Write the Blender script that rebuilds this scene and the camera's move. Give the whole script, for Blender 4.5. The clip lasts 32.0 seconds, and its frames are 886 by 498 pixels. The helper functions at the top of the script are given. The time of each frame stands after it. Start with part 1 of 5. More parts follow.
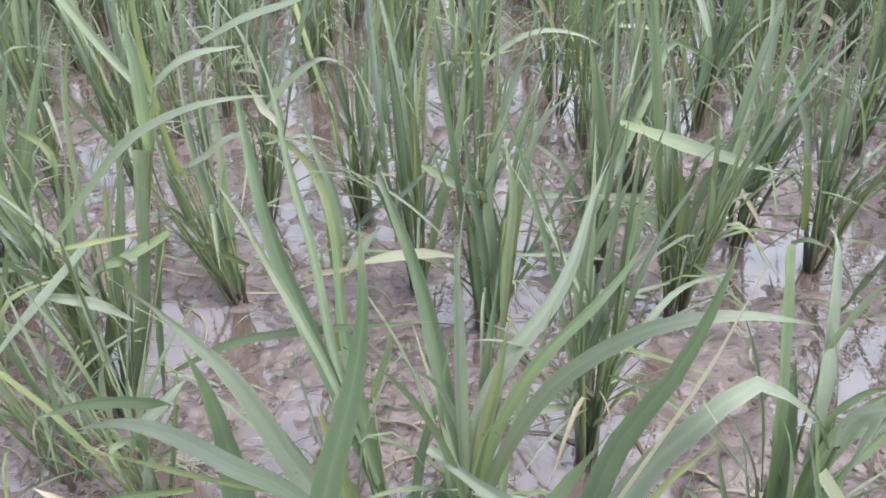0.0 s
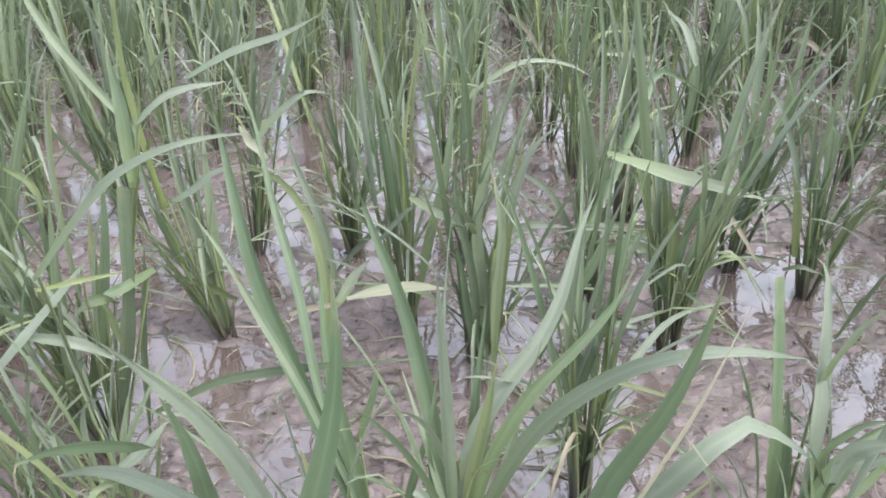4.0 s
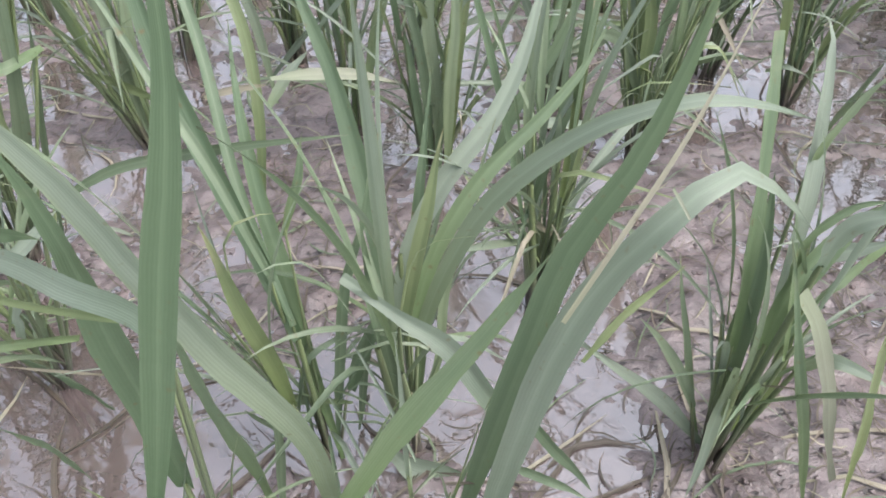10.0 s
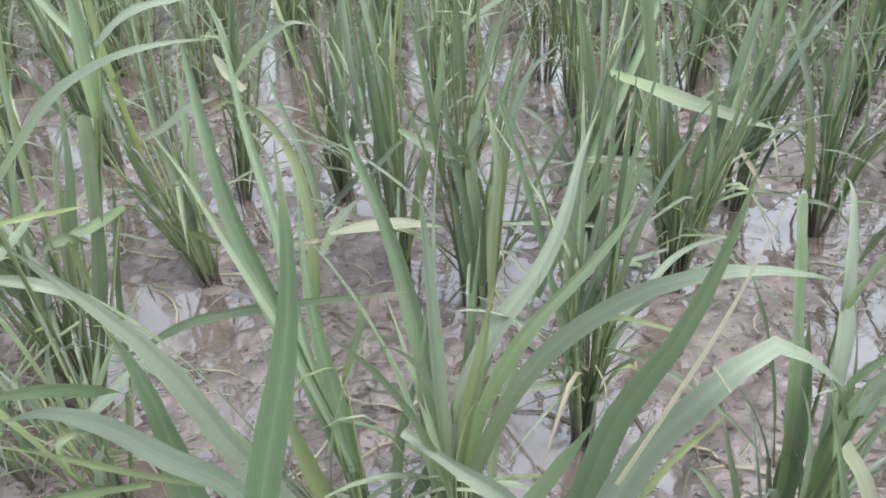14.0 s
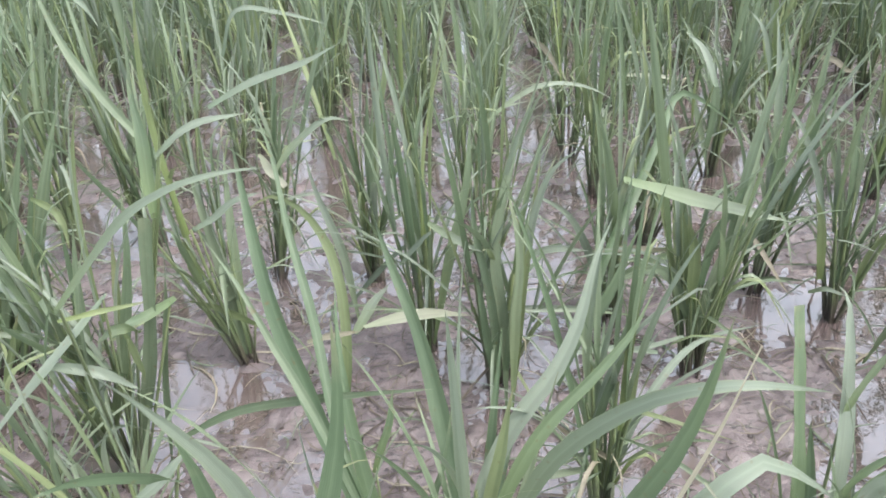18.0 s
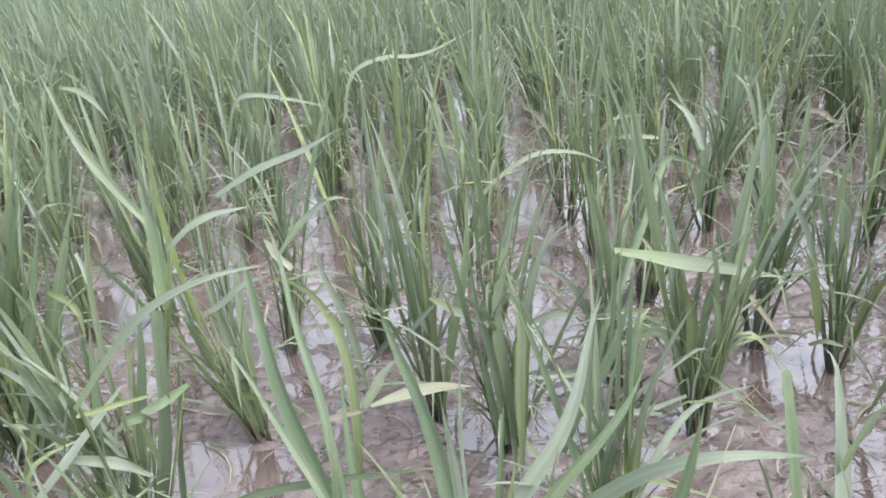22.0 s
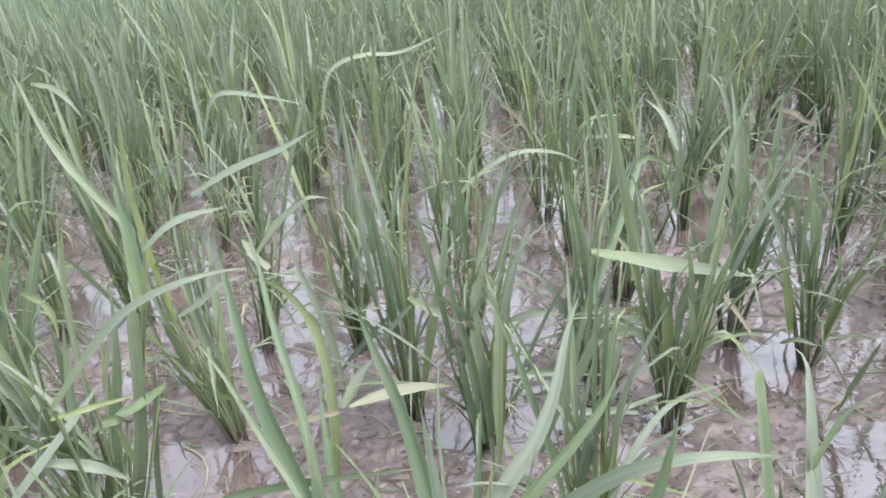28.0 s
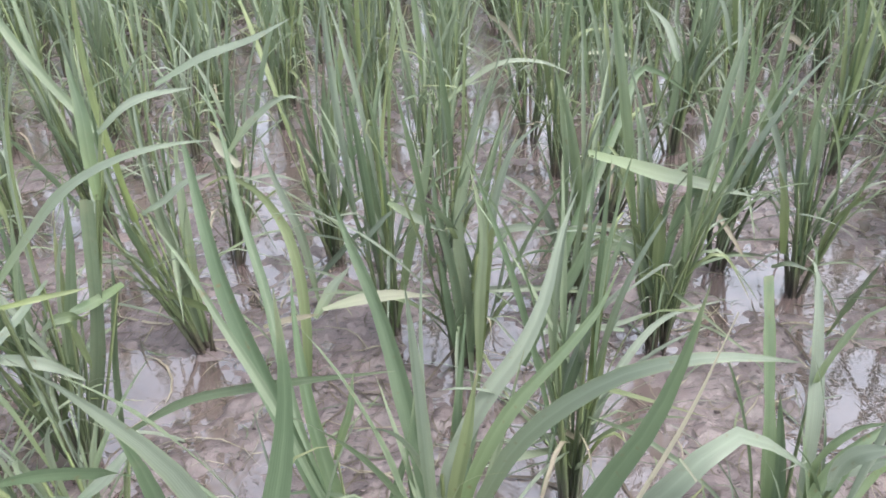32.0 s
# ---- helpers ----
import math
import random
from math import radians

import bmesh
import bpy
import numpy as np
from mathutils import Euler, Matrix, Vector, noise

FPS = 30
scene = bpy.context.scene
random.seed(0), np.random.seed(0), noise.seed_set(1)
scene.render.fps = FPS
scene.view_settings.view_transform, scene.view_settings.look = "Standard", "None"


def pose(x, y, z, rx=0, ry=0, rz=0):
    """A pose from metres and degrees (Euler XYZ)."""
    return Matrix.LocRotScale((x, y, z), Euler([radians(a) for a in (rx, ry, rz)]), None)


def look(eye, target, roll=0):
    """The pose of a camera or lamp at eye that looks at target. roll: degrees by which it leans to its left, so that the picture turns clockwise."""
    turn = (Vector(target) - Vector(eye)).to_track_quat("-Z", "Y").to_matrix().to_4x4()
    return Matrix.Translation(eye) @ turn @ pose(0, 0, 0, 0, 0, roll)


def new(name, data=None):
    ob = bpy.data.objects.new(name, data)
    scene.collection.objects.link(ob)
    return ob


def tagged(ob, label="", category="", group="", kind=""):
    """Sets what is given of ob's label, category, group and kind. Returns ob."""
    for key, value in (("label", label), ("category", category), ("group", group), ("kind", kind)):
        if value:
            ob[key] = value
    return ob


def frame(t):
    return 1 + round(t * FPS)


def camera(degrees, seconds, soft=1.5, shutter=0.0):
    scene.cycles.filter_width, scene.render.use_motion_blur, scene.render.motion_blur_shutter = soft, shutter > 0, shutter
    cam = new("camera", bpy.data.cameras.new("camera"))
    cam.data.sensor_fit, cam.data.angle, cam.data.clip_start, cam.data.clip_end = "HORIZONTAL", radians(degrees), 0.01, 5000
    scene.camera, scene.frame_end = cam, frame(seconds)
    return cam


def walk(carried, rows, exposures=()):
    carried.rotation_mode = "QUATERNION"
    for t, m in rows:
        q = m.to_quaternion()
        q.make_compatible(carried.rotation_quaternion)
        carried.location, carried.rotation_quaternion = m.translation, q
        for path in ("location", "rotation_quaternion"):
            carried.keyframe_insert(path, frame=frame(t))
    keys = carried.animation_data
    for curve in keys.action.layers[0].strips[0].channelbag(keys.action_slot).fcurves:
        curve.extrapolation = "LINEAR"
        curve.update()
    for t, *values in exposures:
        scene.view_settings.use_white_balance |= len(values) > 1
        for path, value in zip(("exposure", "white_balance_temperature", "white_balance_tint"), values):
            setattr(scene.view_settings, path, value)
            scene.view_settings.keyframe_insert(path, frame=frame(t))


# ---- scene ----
cam = camera(60.99, 32.0, soft=1.7)
ROWS = [
    (0, 0.0028, -0.005, 0.692, 57.712, 1.077, 0.197),
    (0.5, 0.0082, 0.0043, 0.6867, 56.905, 1.957, -0.45),
    (1, 0.0124, 0.013, 0.6759, 55.365, 1.687, -1.036),
    (1.5, 0.0117, 0.0101, 0.6759, 54.886, 1.417, -1.15),
    (2, 0.0112, 0.0095, 0.678, 55.501, 1.407, -0.918),
    (2.5, 0.0113, 0.0068, 0.6818, 55.996, 1.411, -0.776),
    (3, 0.0095, 0.0055, 0.6879, 57.288, 1.296, -0.575),
    (3.5, 0.01, 0.0051, 0.6959, 59.941, 1.531, -0.411),
    (5.5, 0.0226, 0.0188, 0.6818, 57.155, 1.346, -1.021),
    (6, 0.0285, 0.0242, 0.6749, 56.202, 1.859, -0.997),
    (6.5, 0.0288, 0.0227, 0.677, 54.644, 2.992, -0.406),
    (7, 0.0303, 0.0244, 0.6781, 55.41, 3.617, -0.804),
    (7.5, 0.0345, 0.027, 0.6778, 55.214, 3.763, -2.707),
    (8, 0.0305, 0.0324, 0.6679, 54.449, 3.124, -2.175),
    (8.5, 0.0266, 0.0387, 0.638, 50.76, 2.068, -1.469),
    (9, 0.0281, 0.0441, 0.6234, 49.38, 1.636, -1.708),
    (9.5, 0.0286, 0.0492, 0.6068, 48.864, 1.005, -2.182),
    (10, 0.0315, 0.0522, 0.591, 48.074, 0.143, -2.568),
    (10.5, 0.0376, 0.0552, 0.5849, 47.654, -0.274, -3.181),
    (11, 0.0432, 0.0577, 0.5868, 48.126, -0.181, -3.756),
    (11.5, 0.0365, 0.0586, 0.5974, 49.641, 0.075, -3.447),
    (12, 0.0256, 0.0525, 0.6255, 53.751, 1.848, -1.584),
    (12.5, 0.0178, 0.0446, 0.6406, 56.701, 2.065, -0.686),
    (13, 0.0166, 0.0409, 0.6428, 56.94, 2.562, -0.807),
    (13.5, 0.017, 0.0408, 0.6426, 56.764, 2.394, -0.917),
    (15.5, 0.0178, 0.0329, 0.6404, 56.063, 1.794, -0.552),
    (16, 0.0165, 0.0317, 0.6464, 56.823, 1.579, -0.013),
    (16.5, 0.0227, 0.0355, 0.6744, 58.397, 2.724, 0.128),
    (17, 0.0219, 0.023, 0.6918, 59.332, 2.591, 0.547),
    (17.5, 0.0215, 0.0146, 0.7002, 60.609, 2.45, 0.703),
    (18, 0.0217, 0.0108, 0.7047, 61.011, 2.853, 1.059),
    (18.5, 0.0238, 0.0095, 0.7056, 61.713, 3.166, 0.993),
    (19, 0.0244, 0.0069, 0.706, 62.107, 3.112, 1.108),
    (19.5, 0.0228, 0.0103, 0.7071, 62.212, 3.163, 1.263),
    (20, 0.0232, 0.0049, 0.7164, 62.071, 3.585, 1.506),
    (20.5, 0.0255, 0.0018, 0.7286, 63.006, 4.007, 1.549),
    (21, 0.0277, -0.0006, 0.738, 63.808, 4.394, 1.028),
    (21.5, 0.0307, -0.0042, 0.7371, 64.642, 4.745, 0.779),
    (22, 0.0365, -0.0069, 0.7403, 65.198, 5.718, 0.474),
    (22.5, 0.0393, -0.0111, 0.743, 65.988, 6.539, 0.487),
    (23, 0.0398, -0.0149, 0.7516, 66.578, 6.408, 0.474),
    (23.5, 0.0385, -0.0186, 0.7552, 67.249, 6.256, 0.495),
    (24, 0.0346, -0.0179, 0.7657, 67.593, 6.201, 0.54),
    (24.5, 0.0345, -0.0237, 0.77, 68.257, 6.093, 0.753),
    (26.5, 0.032, -0.0251, 0.7726, 67.982, 6.12, 0.748),
    (27, 0.0303, -0.0218, 0.7594, 66.893, 5.474, 0.564),
    (27.5, 0.0331, -0.0133, 0.7503, 65.657, 4.988, -0.248),
    (28, 0.0361, -0.0066, 0.7462, 64.746, 4.951, -1.072),
    (28.5, 0.0352, -0.0009, 0.7345, 64.285, 3.78, -1.437),
    (29, 0.0385, 0.0006, 0.7299, 63.767, 3.779, -1.365),
    (29.5, 0.0416, 0.007, 0.7189, 62.803, 3.804, -1.949),
    (30, 0.04, 0.0098, 0.7132, 62.259, 3.834, -2.109),
    (30.5, 0.0366, 0.015, 0.7035, 61.512, 3.661, -1.78),
    (31, 0.0341, 0.0205, 0.6964, 60.966, 3.482, -1.7),
    (31.5, 0.0321, 0.0248, 0.6898, 60.386, 3.101, -2.233),
    (32, 0.0234, 0.0296, 0.6836, 59.88, 2.38, -1.822),
]
EXPOSURES = [(0.0, 2.62, 6500, 10), (8.2, 2.60, 6500, 10), (9.5, 2.54, 6500, 10), (11.2, 2.54, 6500, 9), (12.0, 2.58, 6500, 1), (13.5, 2.58, 6500, 2),
             (15.5, 2.62, 6500, 7), (18.0, 2.65, 6500, 8), (21.0, 2.71, 6500, 10), (27.0, 2.71, 6500, 10), (32.0, 2.64, 6500, 10)]
walk(cam, [(t, pose(x, y, z, rx, ry, rz)) for t, x, y, z, rx, ry, rz in ROWS], EXPOSURES)

# ---- sky and light: an even, bright overcast ----
SUN_UP, SUN_ROUND = radians(58), radians(115)
world = bpy.data.worlds.new("overcast_sky")
scene.world = world
world.use_nodes = True
wn, wl = world.node_tree.nodes, world.node_tree.links
sky = wn.new("ShaderNodeTexSky")
sky.sky_type, sky.sun_disc = "NISHITA", False
sky.sun_elevation, sky.sun_rotation = SUN_UP, SUN_ROUND
sky.air_density, sky.dust_density, sky.ozone_density = 1.0, 4.0, 2.0
pale = wn.new("ShaderNodeHueSaturation")
pale.inputs["Saturation"].default_value = 0.44
wl.new(sky.outputs["Color"], pale.inputs["Color"])
wl.new(pale.outputs["Color"], wn["Background"].inputs["Color"])
wn["Background"].inputs["Strength"].default_value = 0.15

sun = new("sun", bpy.data.lights.new("sun", "SUN"))
sun.data.energy, sun.data.angle, sun.data.color = 0.5, radians(70), (1.0, 0.985, 0.965)
sun.matrix_world = look((0, 0, 20), Vector((0, 0, 20)) - Vector((math.sin(SUN_ROUND) * math.cos(SUN_UP), math.cos(SUN_ROUND) * math.cos(SUN_UP), math.sin(SUN_UP))))


# ---- materials ----
def material(name):
    m = bpy.data.materials.new(name)
    m.use_nodes = True
    return m, m.node_tree.nodes, m.node_tree.links, m.node_tree.nodes["Principled BSDF"]


def ramp(nodes, stops):
    r = nodes.new("ShaderNodeValToRGB")
    e = r.color_ramp.elements
    while len(e) < len(stops):
        e.new(0.5)
    for k, (at, colour) in enumerate(stops):
        e[k].position, e[k].color = at, (*colour, 1)
    return r


def mathnode(nodes, links, op, a, b=None, clamp=False):
    n = nodes.new("ShaderNodeMath")
    n.operation, n.use_clamp = op, clamp
    for k, v in enumerate((a, b)):
        if v is None:
            continue
        if isinstance(v, (int, float)):
            n.inputs[k].default_value = v
        else:
            links.new(v, n.inputs[k])
    return n.outputs[0]


def mixed(nodes, links, fac, a, b, blend="MIX"):
    n = nodes.new("ShaderNodeMix")
    n.data_type, n.blend_type = "RGBA", blend
    for k, v in ((0, fac), (6, a), (7, b)):
        if isinstance(v, (int, float)):
            n.inputs[k].default_value = v
        elif isinstance(v, tuple):
            n.inputs[k].default_value = (*v, 1)
        else:
            links.new(v, n.inputs[k])
    return n.outputs[2]


def noise_tex(nodes, links, vector, scale, detail=3.0, rough=0.55):
    n = nodes.new("ShaderNodeTexNoise")
    n.inputs["Scale"].default_value, n.inputs["Detail"].default_value, n.inputs["Roughness"].default_value = scale, detail, rough
    links.new(vector, n.inputs["Vector"])
    return n


def leaf_material(name, dark, light, dry, dryness, rough=0.42, per="Random"):
    """Ribbed grass blade: parallel veins and a pale midrib across u, a drying tip along v, mottling by place."""
    m, n, l, p = material(name)
    uv = n.new("ShaderNodeTexCoord")
    sep = n.new("ShaderNodeSeparateXYZ")
    l.new(uv.outputs["UV"], sep.inputs[0])
    if per == "Random":
        info = n.new("ShaderNodeObjectInfo")
        rnd = info.outputs["Random"]
    else:
        info = n.new("ShaderNodeNewGeometry")
        rnd = info.outputs["Random Per Island"]
    place = n.new("ShaderNodeNewGeometry").outputs["Position"]
    blotch = noise_tex(n, l, place, 38.0)
    fine = noise_tex(n, l, place, 240.0, 2.0)
    tone = mathnode(n, l, "ADD", mathnode(n, l, "MULTIPLY", rnd, 0.8), mathnode(n, l, "MULTIPLY", blotch.outputs["Fac"], 0.32), True)
    green = mixed(n, l, tone, dark, light)
    waver = mathnode(n, l, "MULTIPLY", mathnode(n, l, "SUBTRACT", blotch.outputs["Fac"], 0.5), 9.0)
    veins = mathnode(n, l, "SINE", mathnode(n, l, "ADD", mathnode(n, l, "MULTIPLY", sep.outputs["X"], 58.0), waver))
    green = mixed(n, l, mathnode(n, l, "MULTIPLY", mathnode(n, l, "ADD", veins, 1.0), 0.06), green, light)
    # broad lengthwise bands, a lime tinge low on some blades and along some edges
    bands = mathnode(n, l, "SINE", mathnode(n, l, "ADD", mathnode(n, l, "MULTIPLY", sep.outputs["X"], 11.0), mathnode(n, l, "ADD", mathnode(n, l, "MULTIPLY", rnd, 40.0), mathnode(n, l, "MULTIPLY", blotch.outputs["Fac"], 2.5))))
    green = mixed(n, l, mathnode(n, l, "MULTIPLY", mathnode(n, l, "ADD", bands, 1.0), 0.12), green, tuple(c * 0.62 for c in dark))
    limy = mathnode(n, l, "GREATER_THAN", mathnode(n, l, "FRACT", mathnode(n, l, "MULTIPLY", rnd, 13.7)), 0.62)
    edge = mathnode(n, l, "MULTIPLY", mathnode(n, l, "SUBTRACT", mathnode(n, l, "ABSOLUTE", mathnode(n, l, "SUBTRACT", sep.outputs["X"], 0.5)), 0.33, True), 5.0, True)
    low = mathnode(n, l, "MULTIPLY", mathnode(n, l, "SUBTRACT", 0.62, sep.outputs["Y"], True), 1.1, True)
    green = mixed(n, l, mathnode(n, l, "MULTIPLY", mathnode(n, l, "MULTIPLY", mathnode(n, l, "MAXIMUM", mathnode(n, l, "MULTIPLY", edge, 0.4), low), limy), 0.7 if dryness < 0.25 else 0.0), green, tuple(c * k for c, k in zip(light, (1.06, 1.10, 0.62))))
    rib = mathnode(n, l, "LESS_THAN", mathnode(n, l, "ABSOLUTE", mathnode(n, l, "SUBTRACT", sep.outputs["X"], 0.5)), 0.06)
    green = mixed(n, l, mathnode(n, l, "MULTIPLY", rib, 0.16), green, tuple(min(1, c * 1.35) for c in light))
    tip = mathnode(n, l, "ADD", mathnode(n, l, "MULTIPLY", mathnode(n, l, "SUBTRACT", sep.outputs["Y"], 1.0 - dryness), 3.2),
                   mathnode(n, l, "MULTIPLY", mathnode(n, l, "SUBTRACT", blotch.outputs["Fac"], 0.5), 1.6), True)
    odd = mathnode(n, l, "GREATER_THAN", mathnode(n, l, "FRACT", mathnode(n, l, "MULTIPLY", rnd, 7.31)), 0.45)
    colour = mixed(n, l, mathnode(n, l, "MULTIPLY", tip, mathnode(n, l, "ADD", mathnode(n, l, "MULTIPLY", odd, 0.5), 0.35)), green, dry)
    fleck = noise_tex(n, l, place, 130.0, 1.0)
    colour = mixed(n, l, mathnode(n, l, "MULTIPLY", mathnode(n, l, "SUBTRACT", fleck.outputs["Fac"], 0.70, True), 7.0, True), colour, (0.09, 0.065, 0.03))
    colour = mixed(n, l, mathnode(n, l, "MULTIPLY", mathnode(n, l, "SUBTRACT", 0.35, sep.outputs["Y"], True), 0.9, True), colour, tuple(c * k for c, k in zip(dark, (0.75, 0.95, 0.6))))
    l.new(colour, p.inputs["Base Color"])
    l.new(mathnode(n, l, "ADD", mathnode(n, l, "MULTIPLY", fine.outputs["Fac"], 0.25), rough - 0.1), p.inputs["Roughness"])
    p.inputs["Specular IOR Level"].default_value = 0.28
    bump = n.new("ShaderNodeBump")
    bump.inputs["Strength"].default_value, bump.inputs["Distance"].default_value = 0.22, 0.0004
    l.new(mathnode(n, l, "ADD", mathnode(n, l, "MULTIPLY", veins, 0.45), mathnode(n, l, "MULTIPLY", fine.outputs["Fac"], 1.6)), bump.inputs["Height"])
    l.new(bump.outputs[0], p.inputs["Normal"])
    thin = n.new("ShaderNodeBsdfTranslucent")
    l.new(mixed(n, l, 0.4, colour, (0.14, 0.185, 0.09)), thin.inputs["Color"])
    both = n.new("ShaderNodeMixShader")
    both.inputs[0].default_value = 0.36
    l.new(p.outputs[0], both.inputs[1])
    l.new(thin.outputs[0], both.inputs[2])
    l.new(both.outputs[0], n["Material Output"].inputs["Surface"])
    return m


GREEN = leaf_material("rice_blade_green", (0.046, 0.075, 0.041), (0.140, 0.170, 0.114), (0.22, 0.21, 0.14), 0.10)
# field green, paler and lower in contrast: distance haze put into the colour
GREEN_HAZED = leaf_material("rice_blade_green_hazed", (0.070, 0.100, 0.066), (0.132, 0.160, 0.116), (0.21, 0.21, 0.15), 0.10, 0.68, per="Island")
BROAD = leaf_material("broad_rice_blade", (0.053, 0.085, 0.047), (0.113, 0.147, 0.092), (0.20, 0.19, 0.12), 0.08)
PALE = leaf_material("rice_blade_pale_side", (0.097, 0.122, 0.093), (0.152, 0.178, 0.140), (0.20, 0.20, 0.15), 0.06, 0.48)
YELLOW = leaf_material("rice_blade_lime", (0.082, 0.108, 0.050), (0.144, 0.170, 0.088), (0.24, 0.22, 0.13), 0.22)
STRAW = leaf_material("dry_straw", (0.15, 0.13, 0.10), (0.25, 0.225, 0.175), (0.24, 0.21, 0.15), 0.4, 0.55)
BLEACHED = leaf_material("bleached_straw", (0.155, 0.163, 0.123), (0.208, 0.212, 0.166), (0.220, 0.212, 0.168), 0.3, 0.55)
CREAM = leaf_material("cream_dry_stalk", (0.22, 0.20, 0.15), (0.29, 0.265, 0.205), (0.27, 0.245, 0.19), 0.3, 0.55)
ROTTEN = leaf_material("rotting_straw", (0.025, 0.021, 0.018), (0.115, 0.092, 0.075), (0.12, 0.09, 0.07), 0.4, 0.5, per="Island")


def stem_material(name, per="Random"):
    m, n, l, p = material(name)
    geo = n.new("ShaderNodeNewGeometry")
    sep = n.new("ShaderNodeSeparateXYZ")
    l.new(geo.outputs["Position"], sep.inputs[0])
    rnd = n.new("ShaderNodeObjectInfo").outputs["Random"] if per == "Random" else geo.outputs["Random Per Island"]
    blotch = noise_tex(n, l, geo.outputs["Position"], 60.0)
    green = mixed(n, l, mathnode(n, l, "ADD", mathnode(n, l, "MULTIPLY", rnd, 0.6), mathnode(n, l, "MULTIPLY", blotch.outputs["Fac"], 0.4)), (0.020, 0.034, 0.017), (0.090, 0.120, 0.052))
    # the lowest hand's width of the sheaths is darker and brown
    foot_line = mathnode(n, l, "ADD", mathnode(n, l, "MULTIPLY", sep.outputs["Z"], 15.0), mathnode(n, l, "MULTIPLY", blotch.outputs["Fac"], 1.2))
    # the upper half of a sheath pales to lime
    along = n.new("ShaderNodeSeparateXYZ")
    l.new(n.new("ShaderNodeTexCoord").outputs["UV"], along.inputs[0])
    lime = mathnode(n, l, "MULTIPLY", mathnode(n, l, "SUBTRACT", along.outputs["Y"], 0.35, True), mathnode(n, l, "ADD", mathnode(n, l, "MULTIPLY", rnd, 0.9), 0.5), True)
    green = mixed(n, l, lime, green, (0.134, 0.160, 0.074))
    colour = mixed(n, l, mathnode(n, l, "SUBTRACT", foot_line, 0.75, True), (0.040, 0.032, 0.025), green)
    l.new(colour, p.inputs["Base Color"])
    p.inputs["Roughness"].default_value = 0.45
    stripes = n.new("ShaderNodeTexNoise")
    stretch = n.new("ShaderNodeMapping")
    stretch.inputs["Scale"].default_value = (900, 900, 12)
    l.new(geo.outputs["Position"], stretch.inputs["Vector"])
    l.new(stretch.outputs[0], stripes.inputs["Vector"])
    bump = n.new("ShaderNodeBump")
    bump.inputs["Strength"].default_value, bump.inputs["Distance"].default_value = 0.4, 0.0006
    l.new(stripes.outputs["Fac"], bump.inputs["Height"])
    l.new(bump.outputs[0], p.inputs["Normal"])
    return m


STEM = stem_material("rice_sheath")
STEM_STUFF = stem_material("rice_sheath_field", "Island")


def mud_material():
    m, n, l, p = material("wet_paddy_mud")
    geo = n.new("ShaderNodeNewGeometry")
    pos = geo.outputs["Position"]
    sep = n.new("ShaderNodeSeparateXYZ")
    l.new(pos, sep.inputs[0])
    broad, mid, fine = noise_tex(n, l, pos, 7.0, 4), noise_tex(n, l, pos, 42.0, 5, 0.65), noise_tex(n, l, pos, 190.0, 4, 0.65)
    crumbs = n.new("ShaderNodeTexVoronoi")
    crumbs.inputs["Scale"].default_value = 110.0
    l.new(pos, crumbs.inputs["Vector"])
    base = ramp(n, [(0.26, (0.050, 0.040, 0.040)), (0.48, (0.076, 0.060, 0.0605)), (0.74, (0.108, 0.085, 0.087))])
    l.new(mathnode(n, l, "ADD", mathnode(n, l, "MULTIPLY", broad.outputs["Fac"], 0.45), mathnode(n, l, "MULTIPLY", mid.outputs["Fac"], 0.55)), base.inputs["Fac"])
    rust = mixed(n, l, mathnode(n, l, "MULTIPLY", mathnode(n, l, "SUBTRACT", noise_tex(n, l, pos, 11.0, 3).outputs["Fac"], 0.55, True), 2.2, True), base.outputs["Color"], (0.120, 0.081, 0.070))
    dark = mixed(n, l, mathnode(n, l, "MULTIPLY", mathnode(n, l, "SUBTRACT", fine.outputs["Fac"], 0.56, True), 8.0, True), rust, (0.034, 0.027, 0.026))
    # short dark cracks and worm holes, lying along the furrows
    squash = n.new("ShaderNodeMapping")
    squash.inputs["Scale"].default_value = (62, 170, 80)
    l.new(pos, squash.inputs["Vector"])
    pits = n.new("ShaderNodeTexNoise")
    pits.inputs["Scale"].default_value, pits.inputs["Detail"].default_value = 1.0, 2.5
    l.new(squash.outputs[0], pits.inputs["Vector"])
    hole = mathnode(n, l, "MULTIPLY", mathnode(n, l, "SUBTRACT", pits.outputs["Fac"], 0.595, True), 14.0, True)
    dark = mixed(n, l, hole, dark, (0.020, 0.016, 0.016))
    l.new(dark, p.inputs["Base Color"])
    wet = mathnode(n, l, "ADD", mathnode(n, l, "MULTIPLY", mathnode(n, l, "SUBTRACT", mid.outputs["Fac"], 0.3), 0.9), 0.27, True)
    l.new(wet, p.inputs["Roughness"])
    p.inputs["Specular IOR Level"].default_value = 0.5
    bump = n.new("ShaderNodeBump")
    bump.inputs["Strength"].default_value, bump.inputs["Distance"].default_value = 0.6, 0.006
    h = mathnode(n, l, "ADD", mathnode(n, l, "MULTIPLY", mid.outputs["Fac"], 0.7), mathnode(n, l, "MULTIPLY", fine.outputs["Fac"], 0.62))
    h = mathnode(n, l, "SUBTRACT", h, mathnode(n, l, "MULTIPLY", hole, 0.5))
    l.new(mathnode(n, l, "SUBTRACT", h, mathnode(n, l, "MULTIPLY", crumbs.outputs["Distance"], 0.12)), bump.inputs["Height"])
    l.new(bump.outputs[0], p.inputs["Normal"])
    return m


MUD = mud_material()


